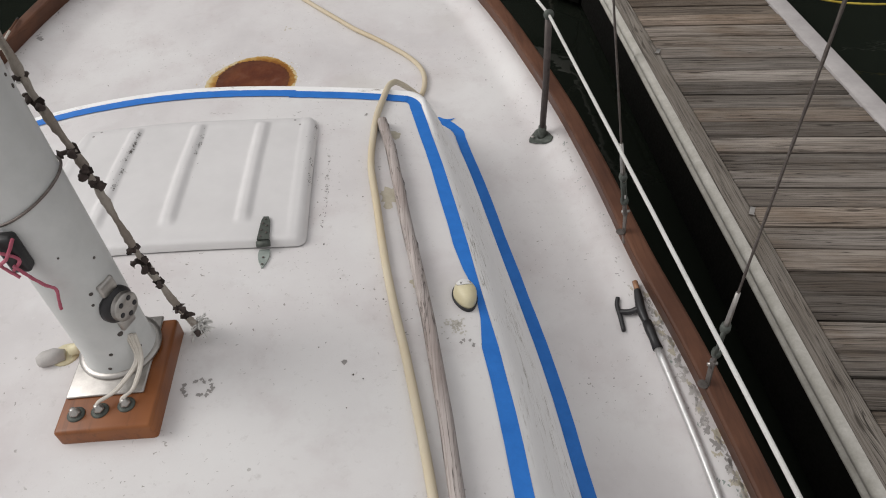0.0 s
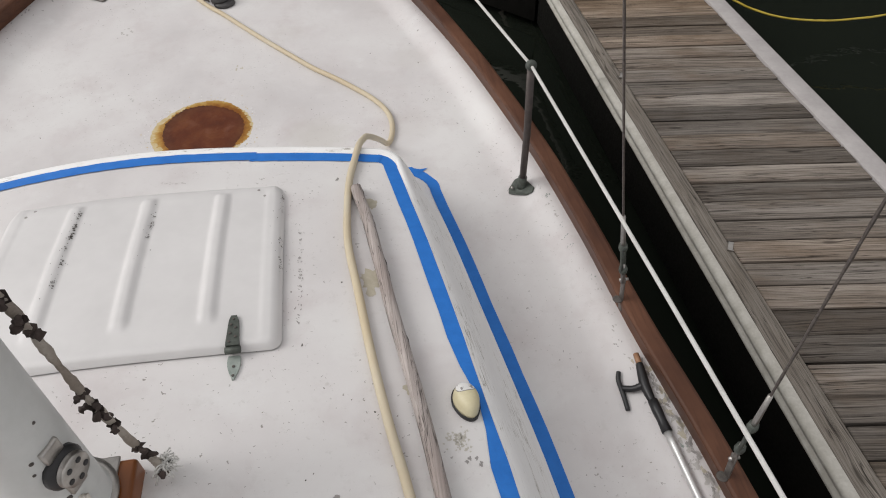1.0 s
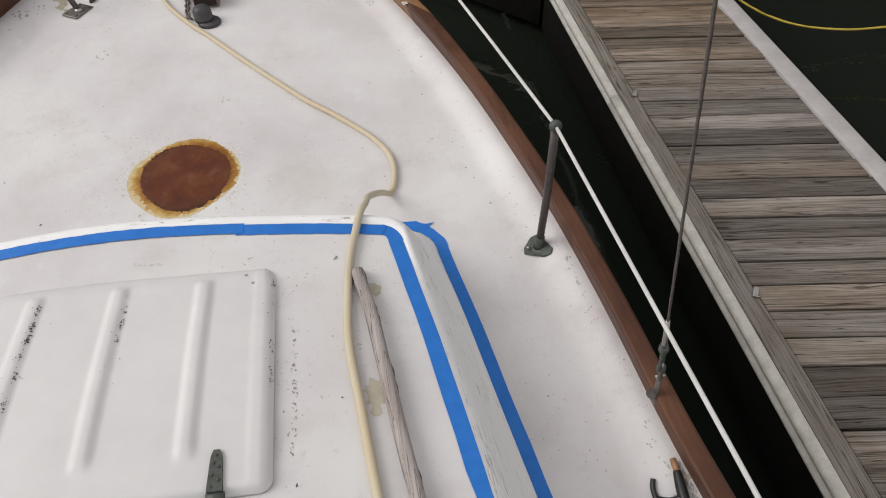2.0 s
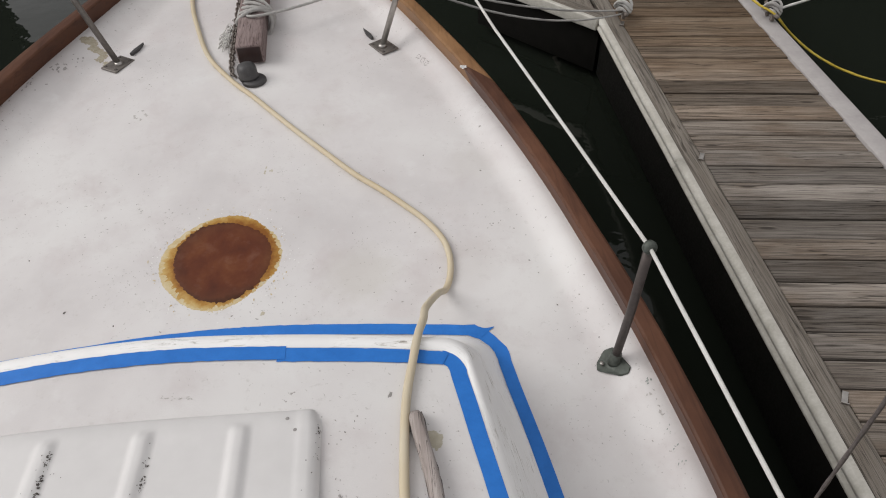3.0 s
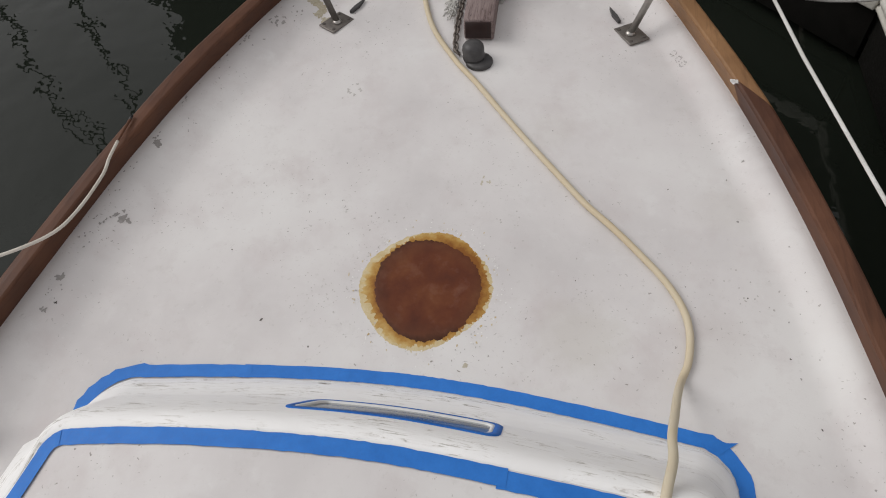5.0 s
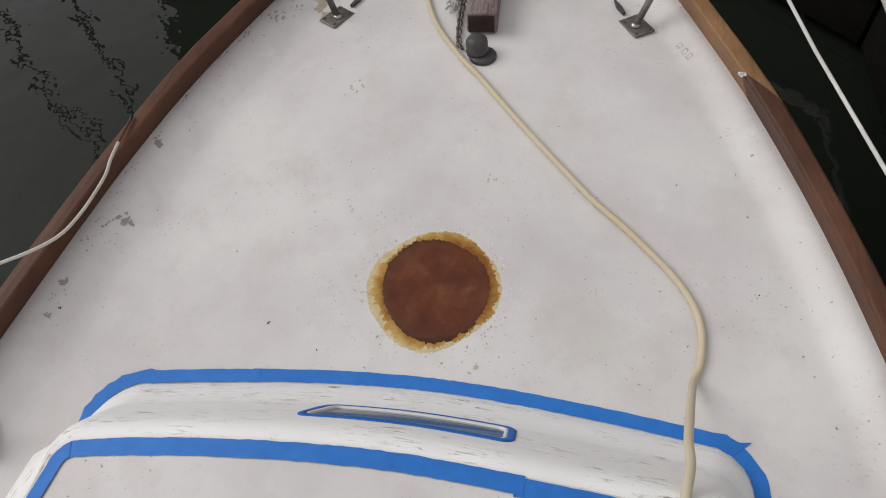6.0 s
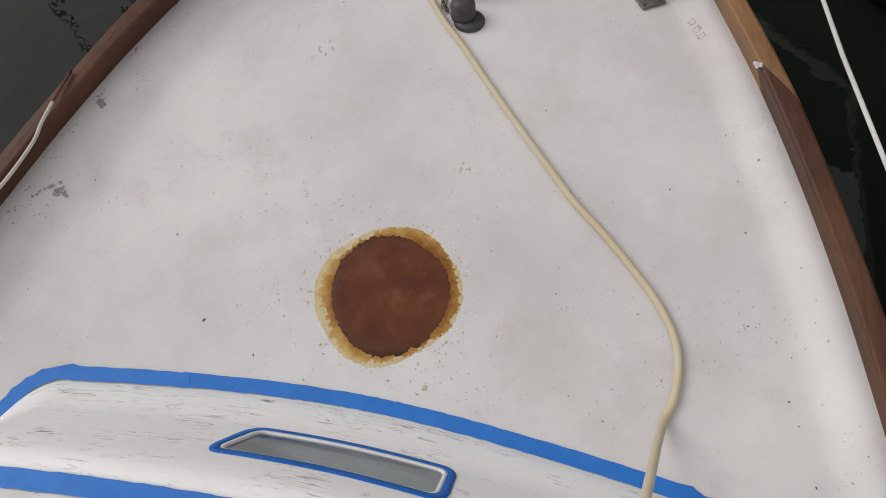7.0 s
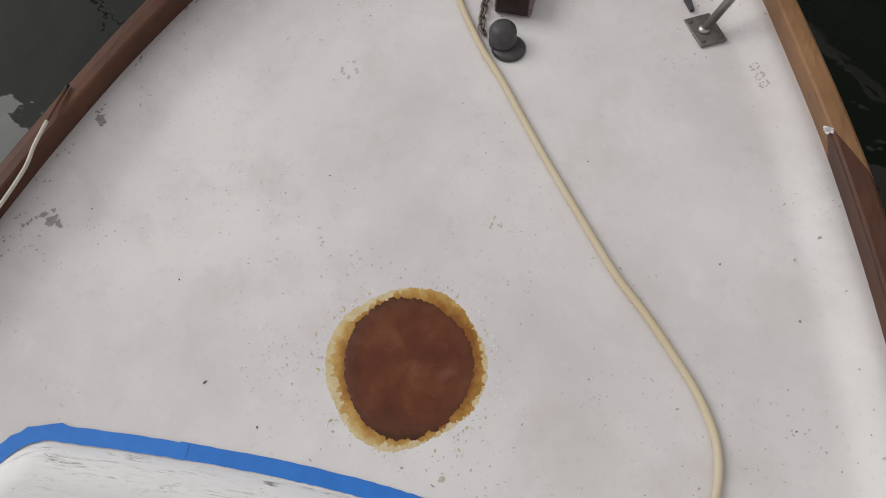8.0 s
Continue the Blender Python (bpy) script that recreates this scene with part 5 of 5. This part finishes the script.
    for k in (4, 17, 22, 31, 36, 38, 41, 55, 58, 62, 70, 74, 82, 90):
        p = run[k]
        for _ in range(rng.choice((1, 2, 2))):
            d = Vector((rng.uniform(-1, 1), rng.uniform(-1, 0.4), rng.uniform(-0.4, 0.6))).normalized()
            knot = bmesh.new()
            tip = p + d * rng.uniform(0.013, 0.022)
            sweep([p - d * 0.006, p.lerp(tip, 0.6), tip], 0.0042, 7, knot)
            for centre, size in ((p, 0.0095), (tip, rng.uniform(0.0055, 0.0080)), (tip + Vector((rng.uniform(-1, 1), rng.uniform(-1, 1), rng.uniform(-1, 1))) * 0.005, 0.0045)):
                made = bmesh.ops.create_icosphere(knot, subdivisions=2, radius=size, matrix=Matrix.Translation(centre))["verts"]
                for v in made:
                    v.co += (v.co - centre) * 0.9 * noise.noise(v.co * 170)
            part("tie", knot, BURR, line_, "dark knotted tie")
    bm = bmesh.new()
    for _ in range(80):
        d = Vector((rng.uniform(-0.7, 1), rng.uniform(-1, 0.8), rng.uniform(-0.4, 0.5))) * 0.024
        p = Vector((0.160 + rng.gauss(0, 0.005), -1.610 + rng.gauss(0, 0.006), z0 + 0.016 + rng.uniform(0, 0.012)))
        sweep([p, p + d * 0.6 + Vector((0, 0, 0.005)), p + d], 0.0017, 5, bm)
    tagged(part("frayed_end", bm, LIFEROPE, line_, "frayed pale strands"), kind="stuff")
    # the small padded fitting on the port side of the step
    fit_ = thing("deck_fitting", "small white padded fitting beside the mast step", "deck fitting")
    part("pad", sweep([(-0.172, -1.660, z0 + 0.010), (-0.160, -1.656, z0 + 0.012), (-0.140, -1.650, z0 + 0.012), (-0.122, -1.645, z0 + 0.010)], lambda s: 0.012 + 0.006 * math.sin(s * 3.1), 12, wobble=0.25), SCUFF, fit_)
    part("base", lathe([(0.030, 0), (0.028, 0.003), (0.020, 0.004)], 22, (-0.125, -1.640, roof_z(-0.125, -1.640))), CREAM, fit_, "cream base pad")
    part("stub", sweep([(-0.112, -1.640, z0 + 0.014), (-0.080, -1.630, z0 + 0.016)], 0.013, 12), CREAM, fit_, "cream stub")
    return mast


def build_bow():
    # capped pipe
    x, y = 0.002, 0.936
    z = deck_z(x, y)
    cap = thing("chain_pipe", "dark grey capped chain pipe with flange on the foredeck", "deck fitting")
    part("flange", lathe([(0.049, 0.0), (0.049, 0.008), (0.045, 0.013), (0.036, 0.016)], 30, (x + 0.015, y - 0.002, z)), IRON, cap)
    part("cap", moved(lathe([(0.039, 0.010), (0.041, 0.022), (0.0385, 0.026), (0.0395, 0.050), (0.0375, 0.060), (0.031, 0.069), (0.018, 0.075), (0.004, 0.077)], 28), pose(x - 0.004, y + 0.008, z, -4, -4, 0)), IRON, cap)
    for k in range(3):
        a = radians(-60 + 120 * k)
        part("screw", lathe([(0.005, 0), (0.005, 0.002), (0.002, 0.003)], 10, (x + 0.010 + 0.040 * math.cos(a), y - 0.004 + 0.040 * math.sin(a), z + 0.0105)), STEEL, cap)
    # bitt: a hollow-ended weathered timber with ropes
    bitt = thing("bowsprit_heel", "weathered square timber with dark end lying along the bow", "timber")
    w0, w1, ya, yb, zb, zt = -0.054, 0.056, 1.055, 2.55, deck_z(0, 1.08) + 0.002, deck_z(0, 1.08) + 0.088
    part("timber", moved(box(w0, w1, 0, yb - ya, 0, zt - zb, 0.007, 2), pose(0, ya, zb, 3.2, 0, 1.5)), BITT, bitt)
    part("end_face", moved(box(w0 + 0.006, w1 - 0.010, -0.004, 0.003, 0.008, zt - zb - 0.008, 0.002, 1), pose(0, ya, zb, 3.2, 0, 1.5)), BITT_END, bitt, "dark inset end face")
    # lashings round the timber
    lash = thing("dock_line_coil", "grey laid rope turned round the bow timber", "rope")
    for i in range(5):
        yy = 1.30 + 0.024 * i
        loop = [Vector((0.002 + 0.074 * math.cos(a) * (1 + 0.05 * math.sin(3 * a + i)), yy + 0.02 * math.sin(a * 2 + i), zb + 0.052 + 0.062 * math.sin(a))) for a in np.linspace(0, 2 * math.pi, 40)]
        part("turn", sweep(loop, 0.0085, 10, caps=False, lobes=3, twist=230), DOCKLINE, lash)
    tail = [Vector((-0.02, 1.27, zb + 0.105)), Vector((0.02, 1.255, zb + 0.11)), Vector((0.09, 1.285, zb + 0.105)), Vector((0.20, 1.345, zb + 0.10)), Vector((0.36, 1.44, zb + 0.10)), Vector((0.66, 1.60, 0.19))]
    part("tail", sweep(smooth_path(tail, 14), 0.0058, 10, lobes=3, twist=260), DOCKLINE, lash)
    bm = bmesh.new()
    rng = random.Random(21)
    for _ in range(110):
        p = Vector((-0.118 + rng.gauss(0, 0.009), 1.25 + rng.gauss(0, 0.045), deck_z(-0.1, 1.2) + 0.012))
        d = Vector((rng.uniform(-1.0, 0.3), rng.uniform(-0.9, 0.7), 0)) * 0.030
        sweep([p, p + d * 0.5 + Vector((0, rng.uniform(-0.006, 0.006), 0.012)), p + d], 0.0021, 5, bm)
    tagged(part("frayed_end", bm, LIFEROPE, lash, "frayed pale strands"), kind="stuff")
    # chain beside the timber
    chain = thing("anchor_chain", "rusty grey chain lying beside the bow timber", "chain")
    path = smooth_path([Vector((px, py, deck_z(px, py) + 0.010)) for px, py in ((-0.058, 0.958), (-0.078, 1.00), (-0.088, 1.10), (-0.090, 1.21), (-0.094, 1.34), (-0.098, 1.50), (-0.10, 1.70), (-0.10, 1.9))], 24)
    acc, k = 0.0, 0
    proto = None
    for p, q in zip(path, path[1:]):
        acc += (q - p).length
        if acc >= 0.021:
            acc = 0.0
            d = (q - p).normalized()
            m = Matrix.Translation(p) @ d.to_track_quat("Y", "Z").to_matrix().to_4x4() @ pose(0, 0, 0, 0, 45 + 90 * (k % 2), 0)
            if proto is None:
                loop = [Vector((0.0098 * math.cos(a), 0.0175 * math.sin(a), 0)) for a in np.linspace(0, 2 * math.pi, 15)]
                link = part("link", sweep(loop, 0.0037, 6, caps=False), CHAINM, chain)
                proto = link.data
            else:
                link = new("link", proto)
                link.parent = chain
            link.matrix_basis = m
            k += 1
    # feet of the bow rail
    for side, px, py in ((1, 0.550, 1.134), (-1, -0.566, 1.132)):
        zz = deck_z(px, py)
        leg = thing("pulpit_leg", "dull steel bow rail leg on a square deck plate", "bow rail", "bow rail legs")
        turn = pose(px, py, zz, 0, -side * 1.0, side * 32)
        plate = part("deck_plate", moved(box(-0.041, 0.041, -0.056, 0.056, 0.0, 0.007, 0.003), turn), OLD_STEEL, leg)
        # the port tube gets the darker steel to imitate its dark reflections
        part("tube", sweep([Vector((px - 0.006 * side, py - 0.005, zz + 0.004)), Vector((px + 0.22 * side * 0.9, py + 0.125, zz + 0.52))], 0.0125, 16), STEEL if side > 0 else OLD_STEEL, leg)
        part("weld", lathe([(0.019, 0), (0.017, 0.006), (0.0135, 0.012)], 18, (px - 0.005 * side, py - 0.004, zz + 0.006)), STEEL, leg)
        for dx, dy in ((-0.028, -0.040), (0.028, -0.040), (0.028, 0.040), (-0.028, 0.040)):
            part("screw", moved(lathe([(0.0065, 0.0065), (0.0065, 0.0085), (0.002, 0.009)], 12, (dx, dy, 0)), turn), GRIME, plate)
        blade = [(px - side * 0.050, py + 0.058), (px - side * 0.040, py + 0.060), (px - side * 0.052, py + 0.092), (px - side * 0.082, py + 0.140), (px - side * 0.072, py + 0.095)]
        part("cover_blade", slab(blade if side > 0 else blade[::-1], lambda a, b: deck_z(a, b) + 0.002, lambda a, b: deck_z(a, b) + 0.014), IRON, leg, "dark leaf-shaped fitting", smooth=False)


def build_port_side():
    # cable over the toe rail
    cab = thing("cable", "white cable with dark end hanging over the toe rail", "cable")
    pts = [Vector(p) for p in ((-1.072, 0.435, 0.140), (-1.070, 0.36, 0.139), (-1.058, 0.26, 0.142), (-1.036, 0.17, 0.150), (-1.028, 0.01, 0.168), (-1.045, -0.10, 0.19), (-1.14, -0.21, 0.215), (-1.30, -0.30, 0.22), (-1.55, -0.42, 0.18))]
    line = smooth_path(pts, 10)
    part("sheath", sweep([p for p in line if p.y < 0.335], 0.0048, 10), CABLE, cab)
    part("end", sweep([p for p in line if p.y >= 0.325], lambda t: 0.0036 + 0.0012 * (1 - t), 10), TEAK, cab, "brown taped end")
    part("tip", sweep([Vector((-1.072, 0.430, 0.140)), Vector((-1.0735, 0.452, 0.140))], 0.0048, 10), BLACK, cab, "black tip")
    cleat = thing("deck_cleat", "old green-grey bronze plate fitting on the port deck", "cleat")
    x, y = -1.10, -0.585
    z = deck_z(x, y)
    part("plate", moved(box(-0.045, 0.030, -0.055, 0.045, 0, 0.012, 0.005), pose(x, y, z, 0, 0, 20)), BRONZE, cleat)
    part("post", lathe([(0.02, 0), (0.018, 0.05), (0.014, 0.09)], 16, (x - 0.01, y, z + 0.01)), BRONZE, cleat)


def build_lines():
    # two grey dock lines from the bow to a dock cleat
    sag = lambda a, b, s, n=60: [Vector(a).lerp(Vector(b), k / n) - Vector((0, 0, s * 4 * (k / n) * (1 - k / n))) for k in range(n + 1)]
    for a, b, s in (((0.70, 1.50, 0.170), (2.165, 2.620, -0.615), 0.055), ((0.715, 1.46, 0.165), (2.150, 2.610, -0.635), 0.10)):
        ob = part("dock_line", sweep(sag(a, b, s), 0.0058, 9, lobes=3, twist=260), DOCKLINE)
        tagged(ob, "grey mooring line from bow rail to dock cleat", "rope", "dock lines")
    for cx, cy, name in ((2.165, 2.655, "near"), (3.125, 2.495, "far")):
        cleat = thing("dock_cleat", "rusty dock cleat wrapped in knotted pale rope", "cleat", "dock cleats")
        z = -0.665
        part("horn", sweep(smooth_path([(cx - 0.01, cy - 0.11, z + 0.05), (cx, cy - 0.05, z + 0.038), (cx, cy + 0.05, z + 0.038), (cx + 0.01, cy + 0.11, z + 0.05)], 6), 0.012, 10), CHAINM, cleat)
        for d in (-0.035, 0.035):
            part("leg", box(cx - 0.012, cx + 0.012, cy + d - 0.012, cy + d + 0.012, z - 0.012, z + 0.035, 0.004), CHAINM, cleat)
        for i in range(4):
            ph = i * 0.9
            loop = [Vector((cx + (0.035 + 0.006 * i) * math.cos(a + ph), cy + (0.055 - 0.008 * i) * math.sin(a), z + 0.045 + 0.012 * i + 0.022 * math.sin(2 * a + ph))) for a in np.linspace(0, 2 * math.pi, 36)]
            part("knot", sweep(loop, 0.0085, 9, caps=False, lobes=3, twist=220), DOCKLINE, cleat, "knotted pale rope")
    pts = [(3.06, 2.95, -0.62), (3.03, 2.75, -0.60), (3.05, 2.55, -0.60), (3.12, 2.43, -0.62), (3.27, 2.42, -0.76), (3.42, 2.30, -0.86), (3.58, 2.12, -0.90), (3.80, 1.97, -0.91), (4.15, 1.88, -0.90), (4.60, 1.88, -0.85), (5.4, 2.0, -0.6)]
    tagged(part("yellow_line", sweep(smooth_path([Vector(p) for p in pts], 14), 0.0075, 9, lobes=3, twist=220), YELLOW), "slack yellow rope hanging from the dock", "rope")
    tagged(part("mooring_line", sweep(sag((3.12, 2.47, -0.61), (6.2, 3.35, -0.2), 0.05), 0.0085, 9, lobes=3, twist=220), LIFEROPE), "taut white mooring line tied to the far dock cleat", "rope")
    # metal clips on the dock stringer
    for y in (-0.338, 1.118, 2.56, -1.80):
        clip = thing("dock_clip", "small bent galvanised clip nailed to the dock stringer", "bracket", "dock clips")
        part("tab", moved(box(-0.028, 0.028, -0.011, 0.011, 0, 0.004, 0.001), pose(2.144, y, -0.685, 0, -12, 62)), STEEL, clip)
        part("lip", moved(box(-0.028, -0.023, -0.013, 0.013, 0, 0.018, 0.001), pose(2.144, y, -0.685, 0, -12, 62)), STEEL, clip)


def build_wear():
    """Chips, bedding marks and stains that lie on deck, cabin and rails."""
    rng = random.Random(77)
    on_deck, on_roof = (lambda x, y: deck_z(x, y)), (lambda x, y: roof_z(x, y))

    def blot(name, x, y, size, mat, surface, parent, count=1, spread=0.0, long=1.0, label=""):
        bm = bmesh.new()
        for _ in range(count):
            flake(bm, x + rng.gauss(0, spread), y + rng.gauss(0, spread), size * rng.uniform(0.6, 1.2), rng, surface, long)
        part(name, bm, mat, parent, label, smooth=False)

    for x, y, s, c, sp in ((-1.006, 0.418, 0.014, 3, 0.008), (-1.020, 0.445, 0.006, 2, 0.006), (-1.012, 0.125, 0.013, 4, 0.010), (-1.05, 0.10, 0.005, 4, 0.018), (-1.09, -0.125, 0.013, 3, 0.008), (-1.09, -0.232, 0.007, 2, 0.006),
                           (-0.985, 0.79, 0.011, 4, 0.008), (-1.00, 0.62, 0.006, 3, 0.014), (-0.93, 0.88, 0.006, 5, 0.025), (-0.86, 0.98, 0.006, 6, 0.030), (-0.79, 1.08, 0.008, 5, 0.018), (-0.74, 1.15, 0.005, 5, 0.025),
                           (-1.06, 0.22, 0.004, 3, 0.02), (-1.04, 0.30, 0.004, 2, 0.02), (-0.93, 0.53, 0.003, 3, 0.03), (-1.08, 0.02, 0.004, 4, 0.02), (-1.09, -0.18, 0.004, 4, 0.02), (-1.05, 0.50, 0.006, 3, 0.02)):
        blot("bare_spot", x, y, s * 0.55, BARE, on_deck, deck, c * 2, sp, 1.6, "bare grey chipped spot")
    for x, y, s in ((-1.07, -0.20, 0.006), (-0.93, 0.18, 0.005), (-0.455, -0.175, 0.006), (-0.62, 0.05, 0.003), (0.30, 0.62, 0.003), (0.86, 0.05, 0.003), (0.95, -0.12, 0.004), (0.93, 0.23, 0.003), (1.0, -0.30, 0.004), (-0.30, -0.24, 0.003), (-0.76, 0.34, 0.003), (0.17, 0.55, 0.003), (-0.35, 0.42, 0.003), (-0.56, 0.28, 0.003), (0.66, 0.41, 0.003), (0.46, -0.2, 0.003), (0.40, 0.05, 0.003)):
        blot("dark_speck", x, y, s * 0.6, GRIME, on_deck, deck, 1, 0, 1.3, "dark speck")
    # scuffs on the foredeck
    for x, y, n, sp, s, m in ((-0.425, 0.76, 9, 0.022, 0.0046, SCUFF), (-0.30, -0.09, 60, 0.050, 0.0015, SCUFF), (0.43, 0.02, 24, 0.05, 0.0017, SCUFF), (0.87, 0.04, 22, 0.05, 0.0022, SCUFF), (-0.19, 0.20, 12, 0.03, 0.0024, SCUFF), (0.20, 0.23, 10, 0.03, 0.0026, SCUFF), (0.14, -0.18, 12, 0.04, 0.002, SCUFF)):
        blot("scuff", x, y, s, m, on_deck, deck, n, sp, 1.3, "scuffed worn spot")
    for x, y in ((0.693, 1.027), (0.708, 0.996), (0.722, 0.969)):
        for k in range(9):
            a = 2 * math.pi * k / 9
            blot("ring_mark", x + 0.009 * math.cos(a), y + 0.009 * math.sin(a), 0.0022, BARE, on_deck, deck, 1, 0.001, 1.4, "grey ring mark")
    blot("bare_spot", 0.700, 0.912, 0.004, BARE, on_deck, deck, 3, 0.006, 1.6, "bare grey chipped spot")
    blot("resin_drop", 0.130, -0.243, 0.0075, TAN, on_deck, deck, 1, 0, 1.0, "yellowed resin drop")
    blot("resin_drop", 0.116, 0.385, 0.004, TAN, on_deck, deck, 5, 0.014, 1.6, "yellowed resin drop")
    for k in range(16):
        s = k / 15
        blot("old_sealant", -0.628 - 0.095 * s + rng.gauss(0, 0.010), 1.175 + 0.125 * s + rng.gauss(0, 0.008), 0.013, SEALANT, on_deck, deck, 2, 0.008, 1.3, "yellow-green old sealant")
    # flakes along the starboard gutter
    for y in np.linspace(-2.6, -0.6, 44):
        x = edge(1, y) - rng.uniform(0.020, 0.050)
        blot("gutter_flake", x, float(y), rng.uniform(0.0008, 0.0022), (BARE, SCUFF, SCUFF, PALE_BRONZE)[rng.randint(0, 3)], on_deck, deck, rng.randint(2, 5), 0.007, 2.2, "grey flake in the gutter")
    for y in np.linspace(-0.5, 0.7, 16):
        x = edge(1, y) - rng.uniform(0.05, 0.16)
        blot("gutter_flake", x, float(y), rng.uniform(0.0015, 0.0035), BARE, on_deck, deck, 1, 0.01, 1.4, "grey flake in the gutter")
    # a scraped strip of old paint under the boat hook
    for y in np.linspace(-2.9, -1.27, 150):
        x = edge(1, float(y)) - rng.uniform(0.006, 0.030)
        blot("scraped_paint", x, float(y), rng.uniform(0.0022, 0.0058), (TAN, BARE, SCUFF)[rng.randint(0, 2)], on_deck, deck, 3, 0.004, 2.4, "scraped tan and grey old paint")
    # marks on the cabin top
    for x, y, s in ((0.588, -0.868, 0.014), (0.562, -1.160, 0.017), (0.625, -1.46, 0.012)):
        blot("bedding_mark", x, y, s, TAN, on_roof, cabin, 4, 0.006, 1.4, "tan bedding compound mark")
    blot("grit_mark", 0.7045, -1.605, 0.0024, GROUT, on_roof, cabin, 80, 0.0105, 1.0, "round gritty mark of a removed fitting")
    blot("grit_mark", 0.735, -1.660, 0.004, BARE, on_roof, cabin, 6, 0.012, 1.4, "small grey mark")
    for k in range(14):
        a = 2 * math.pi * k / 14
        if k % 5:
            blot("bolt_mark", 0.169 + 0.030 * math.cos(a), -1.749 + 0.018 * math.sin(a), 0.004, BARE, on_roof, cabin, 2, 0.003, 1.0, "grey mark left by a fitting")
    for y in np.linspace(-1.28, -0.95, 26):
        blot("scratch", 0.398 + rng.gauss(0, 0.003), float(y) + rng.gauss(0, 0.006), rng.uniform(0.0006, 0.0016), BARE, on_roof, cabin, 2, 0.003, 2.6, "scratched paint")
    for _ in range(26):
        blot("dark_speck", rng.uniform(0.38, 0.66), rng.uniform(-2.2, -0.75), rng.uniform(0.0008, 0.0020), GRIME, on_roof, cabin, 1, 0, 1.4, "dark speck")
    for k in range(7):
        blot("scuff", 0.03 + 0.010 * k, -0.733 - 0.0012 * k, 0.0026, SCUFF, on_roof, cabin, 2, 0.003, 0.4, "scuffed worn spot")
    blot("bedding_mark", -0.474, -0.802, 0.012, TAN, on_roof, cabin, 3, 0.004, 1.3, "tan bedding compound mark")
    for x, y in ((0.502, -0.757), (0.46, -1.70)):
        blot("chip", x, y, 0.004, BARE, on_roof, cabin, 2, 0.004, 1.4, "small chip")
    # filler smear on the starboard rail joint
    blot("filler_smear", 0.846, 0.772, 0.011, WHITE, lambda a, b: rail_z(1, b) - 0.0015, deck, 4, 0.004, 0.8, "white filler smear on the rail")
    for x, y in ((0.985, 0.452), (1.006, 0.435)):
        blot("nail_hole", x, y, 0.0032, GRIME, lambda a, b: rail_z(1, b) - 0.001, deck, 1, 0, 1.0, "dark nail hole in the rail")


dock = build_dock()
build_hatch()
build_grab_rail([(0.550, -0.808), (0.572, -0.95), (0.588, -1.09), (0.608, -1.29), (0.631, -1.475), (0.649, -1.66), (0.670, -1.97), (0.69, -2.5), (0.71, -3.0)], 1)
build_grab_rail([(-0.536, -0.797), (-0.562, -0.873), (-0.60, -1.05), (-0.60, -1.3), (-0.63, -1.7), (-0.66, -2.2), (-0.69, -3.0)], 2, DARK_RAIL)
build_vent()
build_mast()
build_stanchion()
build_lifeline()
build_shroud((1.239, -1.121, 0.112), (1.239 - 0.203 * 3, -1.121 - 0.107 * 3, 3.08), 1)
build_shroud((1.312, -1.650, 0.086), (1.312 - 0.052 * 3, -1.650 - 0.052 * 3, 3.06), 2)
build_boathook()
build_hose()
build_patch()
build_bow()
build_port_side()
build_lines()
build_wear()

# ---- what closes the place ahead: a dark boathouse and two bare masts, mirrored in the water ----
shed = thing("boathouse", "tall dark timber boathouse beyond the bow", "building")
SHED = grey_wood("dark_boathouse_boards", ((0.020, 0.021, 0.019), (0.035, 0.036, 0.032), (0.016, 0.018, 0.015), (0.008, 0.008, 0.007)), "z", 0.5, False)
part("wall", box(-4.9, 26.0, 12.0, 12.4, -1.3, 10.5, 0.02), SHED, shed)
part("wing", box(-8.9, -6.6, 11.6, 12.0, -1.3, 10.5, 0.02), SHED, shed)
for x, y in ((-11.2, 12.0), (-13.4, 11.8)):
    far = thing("distant_mast", "bare dark mast of a boat moored farther off", "mast", "distant masts")
    part("spar", sweep([(x, y, -1.3), (x + 0.15, y, 14)], 0.075, 10), SHED, far)

# ---- dock planks ----
build_dock_planks(dock)
